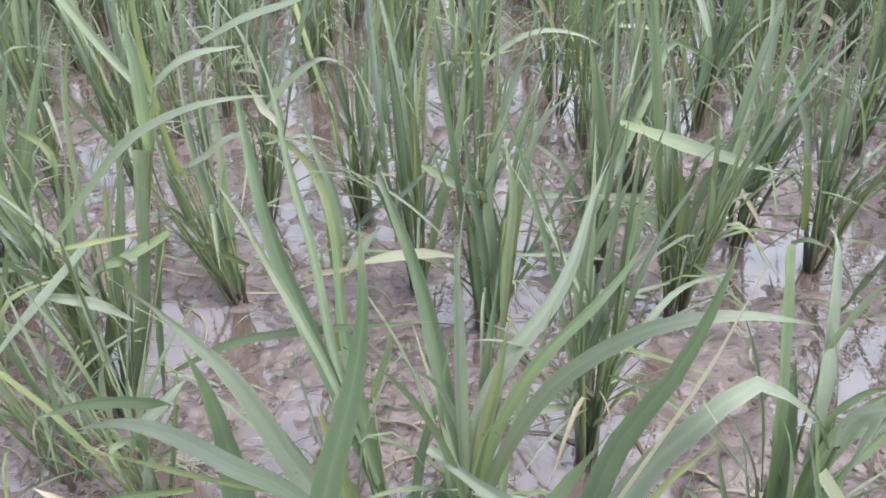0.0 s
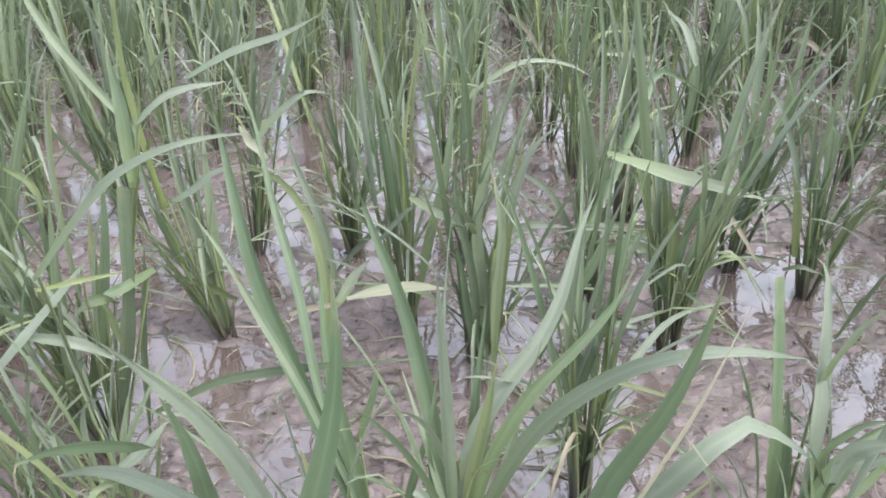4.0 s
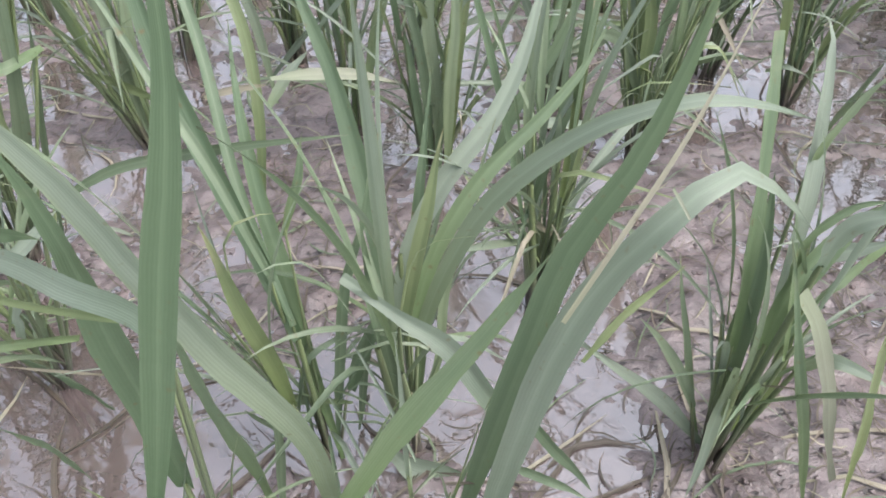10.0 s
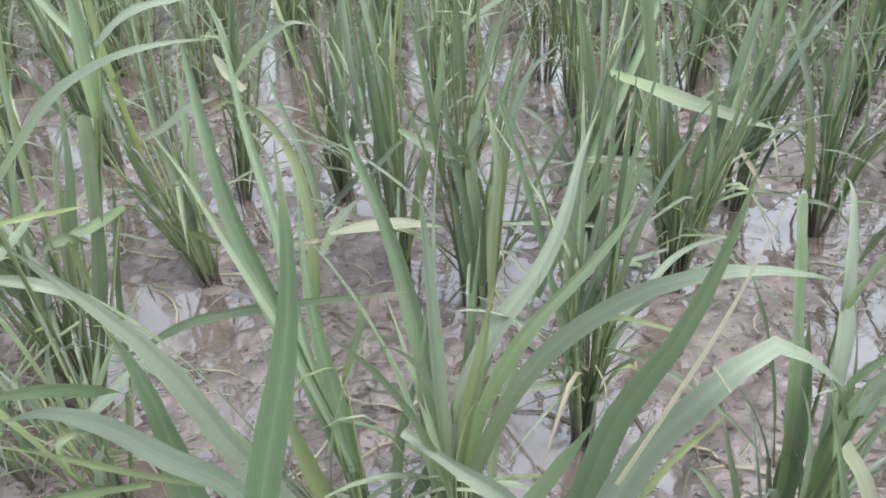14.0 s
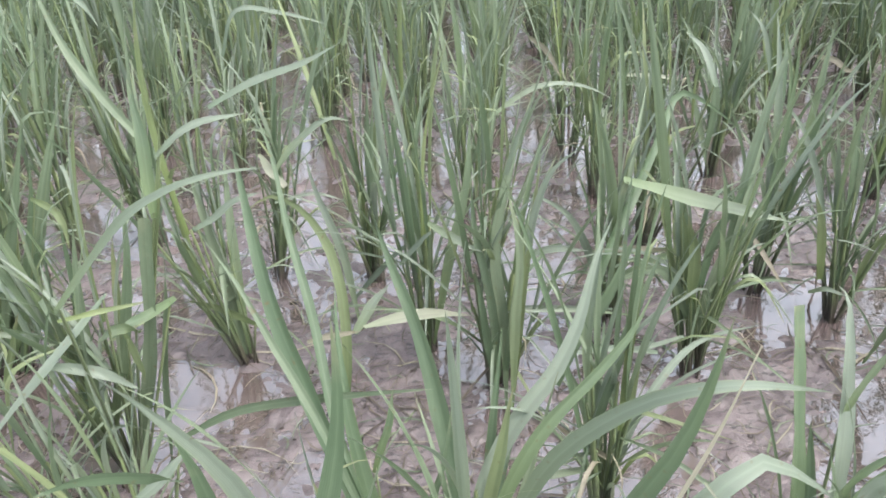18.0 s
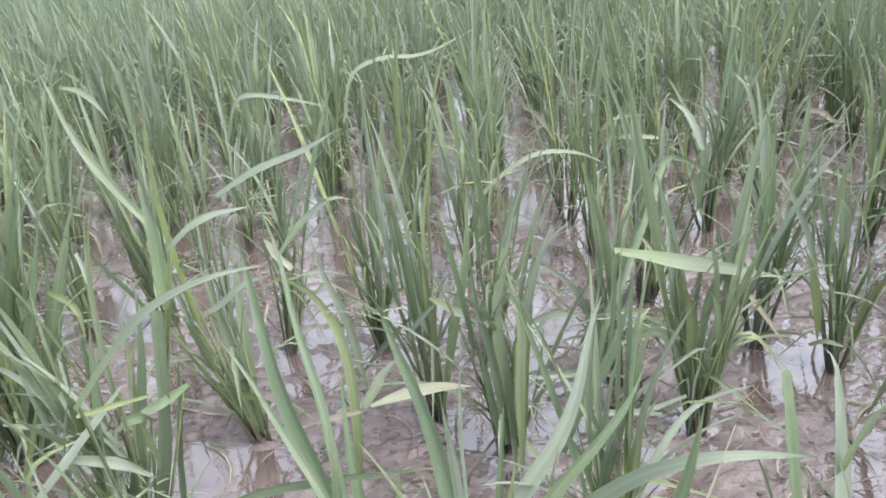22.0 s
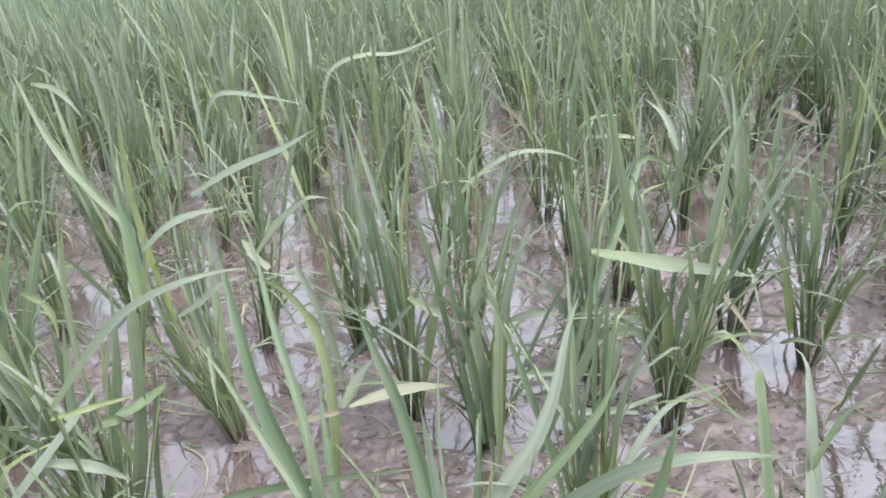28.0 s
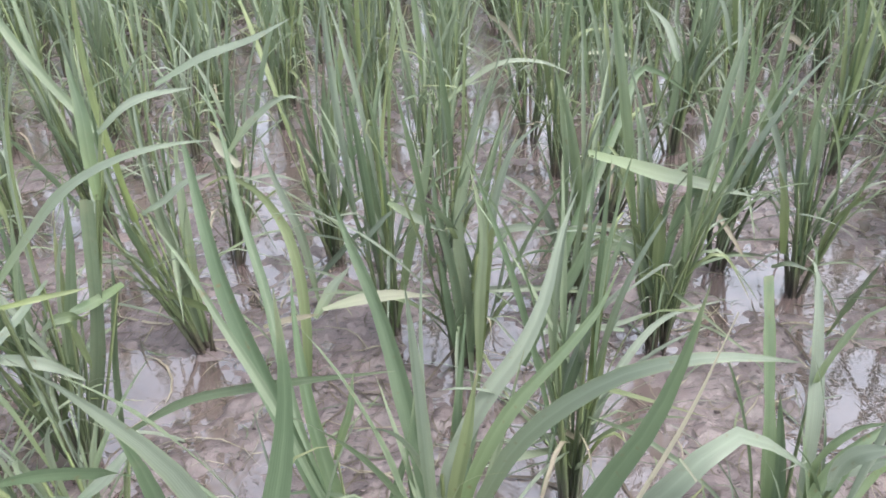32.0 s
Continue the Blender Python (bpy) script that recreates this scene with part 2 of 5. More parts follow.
def water_material():
    m, n, l, p = material("muddy_paddy_water")
    pos = n.new("ShaderNodeNewGeometry").outputs["Position"]
    cloud = noise_tex(n, l, pos, 9.0, 3)
    c = ramp(n, [(0.35, (0.046, 0.034, 0.032)), (0.7, (0.080, 0.062, 0.059))])
    l.new(cloud.outputs["Fac"], c.inputs["Fac"])
    l.new(c.outputs["Color"], p.inputs["Base Color"])
    p.inputs["Roughness"].default_value, p.inputs["IOR"].default_value = 0.02, 2.1
    ripple = noise_tex(n, l, pos, 34.0, 3)
    bump = n.new("ShaderNodeBump")
    bump.inputs["Strength"].default_value, bump.inputs["Distance"].default_value = 0.13, 0.004
    wrinkle = noise_tex(n, l, pos, 130.0, 2)
    l.new(mathnode(n, l, "ADD", ripple.outputs["Fac"], mathnode(n, l, "MULTIPLY", wrinkle.outputs["Fac"], 0.18)), bump.inputs["Height"])
    l.new(bump.outputs[0], p.inputs["Normal"])
    return m


WATER = water_material()


# ---- mesh helpers ----
def mesh_from(name, verts, faces, uvs, mats, slots=None, smooth=True):
    """A mesh from arrays; uvs are one pair a vertex."""
    me = bpy.data.meshes.new(name)
    verts, faces = np.asarray(verts, np.float32), np.asarray(faces, np.int32)
    me.vertices.add(len(verts))
    me.vertices.foreach_set("co", verts.ravel())
    me.loops.add(faces.size)
    me.loops.foreach_set("vertex_index", faces.ravel())
    me.polygons.add(len(faces))
    me.polygons.foreach_set("loop_start", np.arange(len(faces), dtype=np.int32) * 4)
    if uvs is not None:
        layer = me.uv_layers.new(name="UVMap")
        idx = np.empty(len(me.loops), dtype=np.int32)
        me.loops.foreach_get("vertex_index", idx)
        layer.data.foreach_set("uv", np.asarray(uvs, np.float32)[idx].ravel())
    for mt in mats:
        me.materials.append(mt)
    if slots is not None:
        me.polygons.foreach_set("material_index", np.asarray(slots, np.int32))
    if smooth:
        me.polygons.foreach_set("use_smooth", np.ones(len(me.polygons), bool))
    me.update(calc_edges=True)
    me.validate()
    return me


def part(name, me, parent, label="", m=None):
    ob = new(name, me)
    ob.parent = parent
    if m is not None:
        ob.matrix_basis = m
    return tagged(ob, label) if label else ob


def smooth_line(points, count):
    """A smooth run through the points, count steps."""
    p = np.asarray(points, float)
    if len(p) == 2:
        p = np.array([p[0], (p[0] + p[1]) / 2, p[1]])
    seg = np.linalg.norm(np.diff(p, axis=0), axis=1)
    s = np.r_[0, np.cumsum(seg)] / seg.sum()
    tan = np.gradient(p, s, axis=0)
    q = np.linspace(0, 1, count)
    k = np.clip(np.searchsorted(s, q, side="right") - 1, 0, len(p) - 2)
    h = (s[k + 1] - s[k])[:, None]
    u = ((q - s[k]) / (s[k + 1] - s[k]))[:, None]
    return (2 * u**3 - 3 * u**2 + 1) * p[k] + (u**3 - 2 * u**2 + u) * h * tan[k] + (3 * u**2 - 2 * u**3) * p[k + 1] + (u**3 - u**2) * h * tan[k + 1]


def ribbon(line, width, facing, twist=0.0, fold=0.22, neck=0.55, wave=0.0, tip=0.0, phase=0.0):
    """A folded grass blade along a line: vertices, faces and uvs. facing: the way its upper side looks."""
    n = len(line)
    v = np.linspace(0, 1, n)
    tan = np.gradient(line, axis=0)
    tan /= np.linalg.norm(tan, axis=1)[:, None] + 1e-9
    face = np.asarray(facing, float)
    face = np.tile(face, (n, 1)) if face.ndim == 1 else face
    side = np.cross(tan, face)
    side /= np.linalg.norm(side, axis=1)[:, None] + 1e-9
    up = np.cross(side, tan)
    a = (np.radians(twist) * v)[:, None]
    side, up = side * np.cos(a) + up * np.sin(a), up * np.cos(a) - side * np.sin(a)
    w = np.minimum(neck + (1 - neck) * np.sin(np.minimum(v / 0.45, 1) * math.pi / 2), 1) * np.where(v > 0.45, np.maximum(1 - (np.maximum(v - 0.45, 0) / 0.55) ** 1.5, tip), 1)
    w = (w * width / 2)[:, None]
    lift = up * w * fold
    rim = up * (wave * width * (np.sin(v * 17 + phase) + 0.6 * np.sin(v * 41 + 2.1 * phase)))[:, None]
    verts = np.stack([line - side * w + lift + rim, line - side * w * 0.5 + lift * 0.35 , line, line + side * w * 0.5 + lift * 0.35, line + side * w + lift - rim], 1).reshape(-1, 3)
    uvs = np.stack([np.tile([0.0, 0.25, 0.5, 0.75, 1.0], n), np.repeat(v, 5)], 1)
    k = (np.arange(n - 1) * 5)[:, None] + np.arange(4)
    faces = np.stack([k, k + 1, k + 6, k + 5], -1).reshape(-1, 4)
    return verts, faces, uvs


def tube(line, radii, sides=6):
    n = len(line)
    tan = np.gradient(line, axis=0)
    tan /= np.linalg.norm(tan, axis=1)[:, None] + 1e-9
    ref = np.array([1.0, 0.13, 0.02])
    a = np.cross(tan, ref)
    a /= np.linalg.norm(a, axis=1)[:, None]
    b = np.cross(tan, a)
    ang = np.arange(sides) * 2 * math.pi / sides
    r = np.asarray(radii)[:, None, None]
    verts = (line[:, None] + r * (a[:, None] * np.cos(ang)[:, None] + b[:, None] * (0.7 * np.sin(ang))[:, None])).reshape(-1, 3)
    uvs = np.stack([np.tile(ang / 6.3, n), np.repeat(np.linspace(0, 1, n), sides)], 1)
    i, j = np.meshgrid(np.arange(n - 1) * sides, np.arange(sides), indexing="ij")
    k = (j + 1) % sides
    faces = np.stack([i + j, i + k, i + sides + k, i + sides + j], -1).reshape(-1, 4)
    return verts, faces, uvs


class Heap:
    """Pieces gathered into one mesh."""

    def __init__(self):
        self.v, self.f, self.u, self.s, self.n = [], [], [], [], 0

    def add(self, piece, slot=0):
        v, f, u = piece
        self.v.append(v), self.f.append(f + self.n), self.u.append(u), self.s.append(np.full(len(f), slot))
        self.n += len(v)

    def mesh(self, name, mats):
        return mesh_from(name, np.concatenate(self.v), np.concatenate(self.f), np.concatenate(self.u), mats, np.concatenate(self.s))


# ---- ground: one sheet of mud to the horizon, standing water in its hollows ----
MOUNDS = [(-0.408, 1.015, 1.0), (-0.127, 1.001, 0.9), (0.195, 1.445, 0.1), (0.282, 1.084, 0.9), (0.366, 0.79, 1.0), (0.617, 1.234, 0.9), (0.357, 0.609, 0.9),
          (-1.1, 2.1, 0.2), (-0.336, 1.616, 0.2), (-0.049, 0.847, 0.7), (0.33, 0.589, 0.8), (0.428, 0.454, 0.9), (-0.861, 1.679, 0.8),
          (-0.185, 0.565, 0.35), (-0.115, 0.620, 0.45), (-0.075, 0.560, 0.3), (-0.24, 0.66, 0.4),
          (0.50, 0.55, 0.7), (0.34, 0.40, 0.8), (0.42, 0.36, 0.8)]
POOLS = [(-0.339, 0.866, 0.9), (-0.42, 0.86, 1.0), (0.131, 1.185, 1.1), (0.565, 0.786, 1.5), (0.09, 0.639, 1.0), (0.242, 0.80, 0.9), (0.273, 1.887, 1.0), (0.769, 1.51, 1.0),
         (0.018, 0.943, 0.7), (-0.498, 1.124, 0.9), (-0.145, 1.711, 0.9), (0.496, 1.01, 0.8), (-0.208, 0.614, 0.5), (-0.145, 0.475, 0.4), (-0.065, 0.484, 0.5),
         (0.082, 0.51, 1.0), (-0.314, 0.502, 1.0), (0.197, 0.629, 0.8), (0.257, 2.1, 1.2), (-0.141, 2.046, 1.1), (-0.7, 1.039, 0.9), (-0.498, 0.84, 0.9),
         (0.275, 1.846, 1.2), (0.32, 2.27, 1.4), (0.41, 2.75, 1.5), (-0.157, 2.43, 1.3), (-0.434, 1.99, 0.8), (-1.06, 1.86, 0.8), (-0.80, 1.42, 0.9),
         (-0.325, 0.474, 1.4), (-0.386, 0.503, 1.2), (-0.273, 0.484, 1.1), (-0.255, 0.43, 1.2), (0.189, 0.483, 0.5), (0.165, 0.44, 0.5), (-0.192, 0.483, 0.8), (-0.06, 0.503, 0.9), (-0.013, 0.558, 0.9), (0.094, 0.613, 0.6)]


def ground_height(x, y):
    p = Vector((x, y, 0))
    h = 0.008 * noise.fractal(p * 5.3 + Vector((3, 7, 1)), 1.0, 2.0, 3) + 0.0095 * noise.fractal(p * 23.0, 0.9, 2.1, 3) - 0.0003
    h -= 0.003 * min(max(y - 0.9, 0.0), 1.0)
    if y < 3 and abs(x) < 2:
        h += 0.0038 * noise.fractal(p * 66.0, 0.9, 2.1, 2)
        for mx, my, k in MOUNDS:
            h += 0.012 * k * math.exp(-((x - mx) ** 2 + (y - my) ** 2) / (2 * 0.055**2))
        for mx, my, k in POOLS:
            h -= 0.014 * k * math.exp(-((x - mx) ** 2 + (y - my) ** 2) / (2 * 0.042**2))
    return h


def spaced(lo, near0, near1, hi, fine, grow):
    out = list(np.arange(near0, near1, fine))
    step, v = fine, near1
    while v < hi:
        out.append(v)
        step *= grow
        v += step
    out.append(hi)
    step, v = fine, near0 - fine
    while v > lo:
        out.insert(0, v)
        step *= grow
        v -= step
    out.insert(0, lo)
    return np.array(out)


gx, gy_ = spaced(-400, -0.85, 0.85, 400, 0.0058, 1.09), spaced(-400, 0.28, 1.5, 900, 0.0058, 1.06)
gv = [(x, y, ground_height(x, y) if (abs(x) < 30 and -10 < y < 60) else 0.0) for y in gy_ for x in gx]
i, j = np.meshgrid(np.arange(len(gy_) - 1) * len(gx), np.arange(len(gx) - 1), indexing="ij")
gf = np.stack([i + j, i + j + 1, i + j + 1 + len(gx), i + j + len(gx)], -1).reshape(-1, 4)
ground = tagged(new("ground", mesh_from("ground", gv, gf, None, [MUD])), "wet brown paddy mud, churned and lumpy", "ground", kind="structure")
wv = [(-30, -6, 0), (30, -6, 0), (30, 60, 0), (-30, 60, 0)]
water = tagged(new("water", mesh_from("water", wv, [(0, 1, 2, 3)], None, [WATER])), "shallow muddy water standing between rice plants, mirroring the sky", "water", kind="structure")

# ---- rice plants ----
rng = np.random.default_rng(11)


def arching(length, lean, droop, bend=1.6, n=11):
    """A blade's line in its own plane: it leaves the sheath at lean degrees off upright and bows over by droop more, towards +x."""
    v = np.linspace(0, 1, n)
    a = np.radians(lean + droop * v**bend)
    step = length / (n - 1)
    x = np.r_[0, np.cumsum(np.sin((a[1:] + a[:-1]) / 2) * step)]
    z = np.r_[0, np.cumsum(np.cos((a[1:] + a[:-1]) / 2) * step)]
    line = np.stack([x, np.zeros(n), z], 1)
    face = np.stack([-np.cos(a), np.zeros(n), np.sin(a)], 1)
    return line, face


def blade_piece(r, n=11, width=None, level=None):
    """One blade by its place on the tiller: 0 the newest, nearly in line with its sheath; 1 the one below, slanting off; 2 an older one that bows or has snapped over."""
    level = int(r.choice(3, p=[0.45, 0.37, 0.18])) if level is None else level
    if level == 0:
        length = r.uniform(0.22, 0.36)
        line, face = arching(length, r.uniform(0, 9), r.uniform(2, 34), 1.9, n)
    elif level == 1 and r.random() < 0.35:
        length = r.uniform(0.20, 0.31)
        line, face = snapped(length, r.uniform(4, 26), r.uniform(45, 110), r.uniform(0.5, 0.88), n)
    elif level == 1:
        length = r.uniform(0.17, 0.31)
        line, face = arching(length, r.uniform(8, 34), r.uniform(6, 62), 1.6, n)
    elif r.random() < 0.45:
        length = r.uniform(0.18, 0.28)
        line, face = snapped(length, r.uniform(10, 32), r.uniform(55, 118), r.uniform(0.25, 0.7), n)
    else:
        length = r.uniform(0.18, 0.30)
        line, face = arching(length, r.uniform(14, 38), r.uniform(30, 100), 1.6, n)
    line[:, 1] += r.uniform(-0.02, 0.02) * np.linspace(0, 1, n) ** 2
    return ribbon(line, width or r.uniform(0.0055, 0.0128) * (0.72 if level == 2 else 1), face, r.uniform(-60, 60), r.uniform(0.15, 0.5), wave=0.04, phase=r.uniform(0, 6))


def snapped(length, lean, turn, where, n):
    """A blade that runs straight, breaks at a share of its length and hangs on from there."""
    v = np.linspace(0, 1, n)
    a = np.radians(lean + turn / (1 + np.exp(-(v - where) * 34)) + 10 * v)
    step = length / (n - 1)
    x = np.r_[0, np.cumsum(np.sin((a[1:] + a[:-1]) / 2) * step)]
    z = np.r_[0, np.cumsum(np.cos((a[1:] + a[:-1]) / 2) * step)]
    return np.stack([x, np.zeros(n), z], 1), np.stack([-np.cos(a), np.zeros(n), np.sin(a)], 1)


def pool(name, mat, level, count, n=12, width=None):
    return [mesh_from(name, *blade_piece(rng, n, width, level), [mat]) for _ in range(count)]


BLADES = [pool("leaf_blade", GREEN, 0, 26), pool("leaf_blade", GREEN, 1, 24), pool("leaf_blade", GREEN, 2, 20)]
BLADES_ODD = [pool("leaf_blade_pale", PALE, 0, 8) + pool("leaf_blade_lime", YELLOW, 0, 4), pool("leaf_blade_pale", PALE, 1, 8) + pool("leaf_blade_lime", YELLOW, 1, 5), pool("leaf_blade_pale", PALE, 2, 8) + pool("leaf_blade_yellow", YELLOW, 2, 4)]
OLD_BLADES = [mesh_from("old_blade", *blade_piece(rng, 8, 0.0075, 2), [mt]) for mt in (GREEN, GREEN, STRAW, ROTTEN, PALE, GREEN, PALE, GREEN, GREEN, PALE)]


def sheath_piece(r, length, n=8, sides=7):
    """A leaf sheath: flat-oval, stout at the foot, bowing a little outward (+x) as it rises."""
    v = np.linspace(0, 1, n)
    line = np.stack([r.uniform(0.002, 0.020) * v**2, r.uniform(-0.007, 0.007) * v**2, -0.03 + (length + 0.03) * v], 1)
    return tube(line, np.interp(v, [0, 0.25, 0.7, 1], [0.0036, 0.0044, 0.0038, 0.0024]) * r.uniform(0.65, 1.35), sides)


SHEATH_LONG = (0.10, 0.13, 0.15, 0.16, 0.17, 0.18, 0.19, 0.20, 0.21, 0.22, 0.23, 0.25)
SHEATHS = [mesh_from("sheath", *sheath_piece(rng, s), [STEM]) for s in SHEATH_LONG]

PLANT_LABEL = "green rice hill of many tillers standing in wet mud"


def tillers(r, count, spread, foot=0.015):
    """Where each tiller stands and leans: offset, azimuth, tilt."""
    for k in range(count):
        az = r.uniform(0, 2 * math.pi)
        rad = foot * math.sqrt(r.random())
        tilt = abs(r.normal(0, spread)) * (0.5 + 0.75 * rad / foot) + 1.0
        yield rad * math.cos(az), rad * math.sin(az), az + r.normal(0, 0.8), min(tilt, 24)


def side_turn(r, level):
    """Blades stand in two ranks, but many are turned out of them."""
    return r.uniform(-0.6, 0.6) + math.pi * (level % 2) if r.random() < 0.5 else r.uniform(-math.pi, math.pi)


def rice_plant(x, y, seed, count=11, size=1.0, spread=6.0, lean=(0.0, 0.0), label=PLANT_LABEL, old=1.0):
    """One hill: an empty at its foot, with each sheath and each blade a part. lean: degrees towards +x and +y."""
    r = np.random.default_rng(seed)
    hill = tagged(new("rice_plant"), label, "rice plant", "rice plants of the field")
    hill.matrix_basis = pose(x, y, 0, 0, 0, r.uniform(-8, 8))
    for ox, oy, az, tilt in tillers(r, count, spread, 0.015 * max(1.0, math.sqrt(count / 9))):
        k = int(r.integers(len(SHEATHS)))
        m = Matrix.Translation((ox, oy, 0)) @ Matrix.Rotation(radians(lean[0]), 4, "Y") @ Matrix.Rotation(radians(-lean[1]), 4, "X")
        m = m @ Matrix.Rotation(az, 4, "Z") @ Matrix.Rotation(radians(tilt), 4, "Y")
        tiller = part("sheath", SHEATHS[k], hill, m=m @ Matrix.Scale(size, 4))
        back = Matrix.Scale(1 / size, 4)
        top = SHEATH_LONG[k] * size
        for order, level in enumerate((0, 1, 2, 2)[: 3 + int(r.random() < 0.55)]):
            at = top * (1.0 - 0.21 * order) - 0.006
            out = 0.010 * (1.0 - 0.21 * order) ** 2
            shape = BLADES[level] if r.random() < 0.60 else BLADES_ODD[level]
            s = size * r.uniform(0.85, 1.12) * (1.0 - 0.09 * order)
            part("leaf_blade", shape[int(r.integers(len(shape)))], tiller, m=back @ Matrix.Translation((out, 0, at)) @ Matrix.Rotation(side_turn(r, order), 4, "Z") @ Matrix.Diagonal((s, s * r.uniform(0.85, 1.15), s, 1)))
    # limp old blades low round the foot
    for k in range(int(count * old)):
        az, droop = r.uniform(0, 2 * math.pi), r.uniform(12, 78)
        m = Matrix.Translation((0.012 * math.cos(az), 0.012 * math.sin(az), r.uniform(0.04, 0.15))) @ Matrix.Rotation(az, 4, "Z") @ Matrix.Rotation(radians(droop), 4, "Y")
        s = size * r.uniform(0.40, 0.90)
        part("old_blade", OLD_BLADES[int(r.integers(len(OLD_BLADES)))], hill, m=m @ Matrix.Diagonal((s, s * r.uniform(0.6, 1.0), s, 1)))
    return hill


def whole_hill(r, n=8, count=9, size=1.0):
    """The same hill as two heaps: sheaths and blades, for those further off."""
    stems, leaves = Heap(), Heap()
    for ox, oy, az, tilt in tillers(r, count, 6.0):
        top = r.uniform(0.14, 0.26) * size
        m = Matrix.Translation((ox, oy, 0)) @ Matrix.Rotation(az, 4, "Z") @ Matrix.Rotation(radians(tilt), 4, "Y")
        M = np.array(m)
        v, f, u = sheath_piece(r, top, 4, 5)
        stems.add((v @ M[:3, :3].T + M[:3, 3], f, u))
        for order, level in enumerate((0, 1, 2, 2)[: 3 + int(r.random() < 0.55)]):
            at = np.array(m @ Matrix.Translation((0.008, 0, top * (1 - 0.21 * order))) @ Matrix.Rotation(side_turn(r, level), 4, "Z") @ Matrix.Scale(size * r.uniform(0.85, 1.12), 4))
            v, f, u = blade_piece(r, n, level=level)
            leaves.add((v @ at[:3, :3].T + at[:3, 3], f, u), 0 if r.random() < 0.66 else (1 if r.random() < 0.65 else 2))
    return stems, leaves


# hills that stand nearest, each at its own place: x, y, tillers, size, lean
NEAR = {
    "A": (-0.330, 0.943, 9, 1.0, (-12, 3)), "B": (0.157, 0.614, 9, 0.95, (-2, 0)), "C": (0.330, 0.886, 9, 1.05, (0, 0)), "D": (0.488, 1.099, 9, 0.98, (2, 0)),
    "H": (0.350, 1.290, 10, 1.0, (0, 0)), "N": (0.554, 1.578, 10, 1.0, (0, 0)), "K": (0.586, 1.006, 9, 1.0, (4, 0)), "R": (0.276, 0.412, 5, 0.8, (9, 6)),
    "E": (0.052, 0.872, 8, 1.05, (0, 0)), "F": (-0.050, 0.962, 9, 1.0, (-3, 0)), "M": (-0.157, 1.178, 9, 1.0, (-3, 0)), "G": (0.242, 1.021, 8, 1.0, (0, 0)),
    "I": (-0.428, 0.720, 12, 0.95, (-6, 0)), "J": (-0.051, 0.431, 3, 0.8, (-10, 4)), "L": (0.020, 0.452, 4, 0.85, (0, 3)), "Q": (0.030, 0.345, 2, 0.5, (4, 0)),
    "S": (-0.125, 0.330, 2, 0.5, (-4, 0)), "U": (-0.325, 0.536, 7, 0.72, (-8, 0)), "V": (-0.705, 0.950, 30, 1.12, (-1, 0)), "P": (-1.004, 1.783, 11, 1.0, (0, 0)),
    "X": (-0.620, 1.350, 14, 1.0, (-4, 0)), "O": (-0.105, 1.984, 11, 1.0, (0, 0)), "Y": (0.289, 1.500, 10, 1.0, (0, 0)), "Z": (0.849, 1.446, 11, 1.0, (3, 0)),
    "W": (0.019, 1.444, 10, 1.0, (0, 0)), "T": (-0.440, 0.594, 6, 0.75, (-8, 0)),
}
LOOKS = {
    "A": "green rice hill leaning over bare mud at a pool's edge", "Q": "rice hill with one broad pale blade folded over", "R": "rice hill with spread tillers and drooping pale blades",
    "S": "rice hill with broad green blades arching low", "J": "rice hill of slender tillers leaning aside over shallow water", "L": "rice hill with a long pale blade arching sideways",
    "T": "low dark rice hill under broad drooping blades", "U": "small sparse rice hill standing in a muddy pool", "V": "dense tall rice hill with dark green blades", "C": "rice hill with lime-green sheaths and upright blades",
    "G": "rice hill with a blade snapped over level", "I": "rice hill with pale arching blade and snapped sheath", "F": "rice hill with a yellowing blade hooked over",
}
taken, HILLS = [], {}
for k, (letter, (x, y, count, size, lean)) in enumerate(NEAR.items()):
    HILLS[letter] = rice_plant(x, y, 140 + k, count, size, 5.5, lean, LOOKS.get(letter, PLANT_LABEL), {"U": 2.5, "J": 6.0, "I": 1.2, "S": 3.0, "L": 2.5, "B": 1.4}.get(letter, 1.0))
    taken.append((x, y))


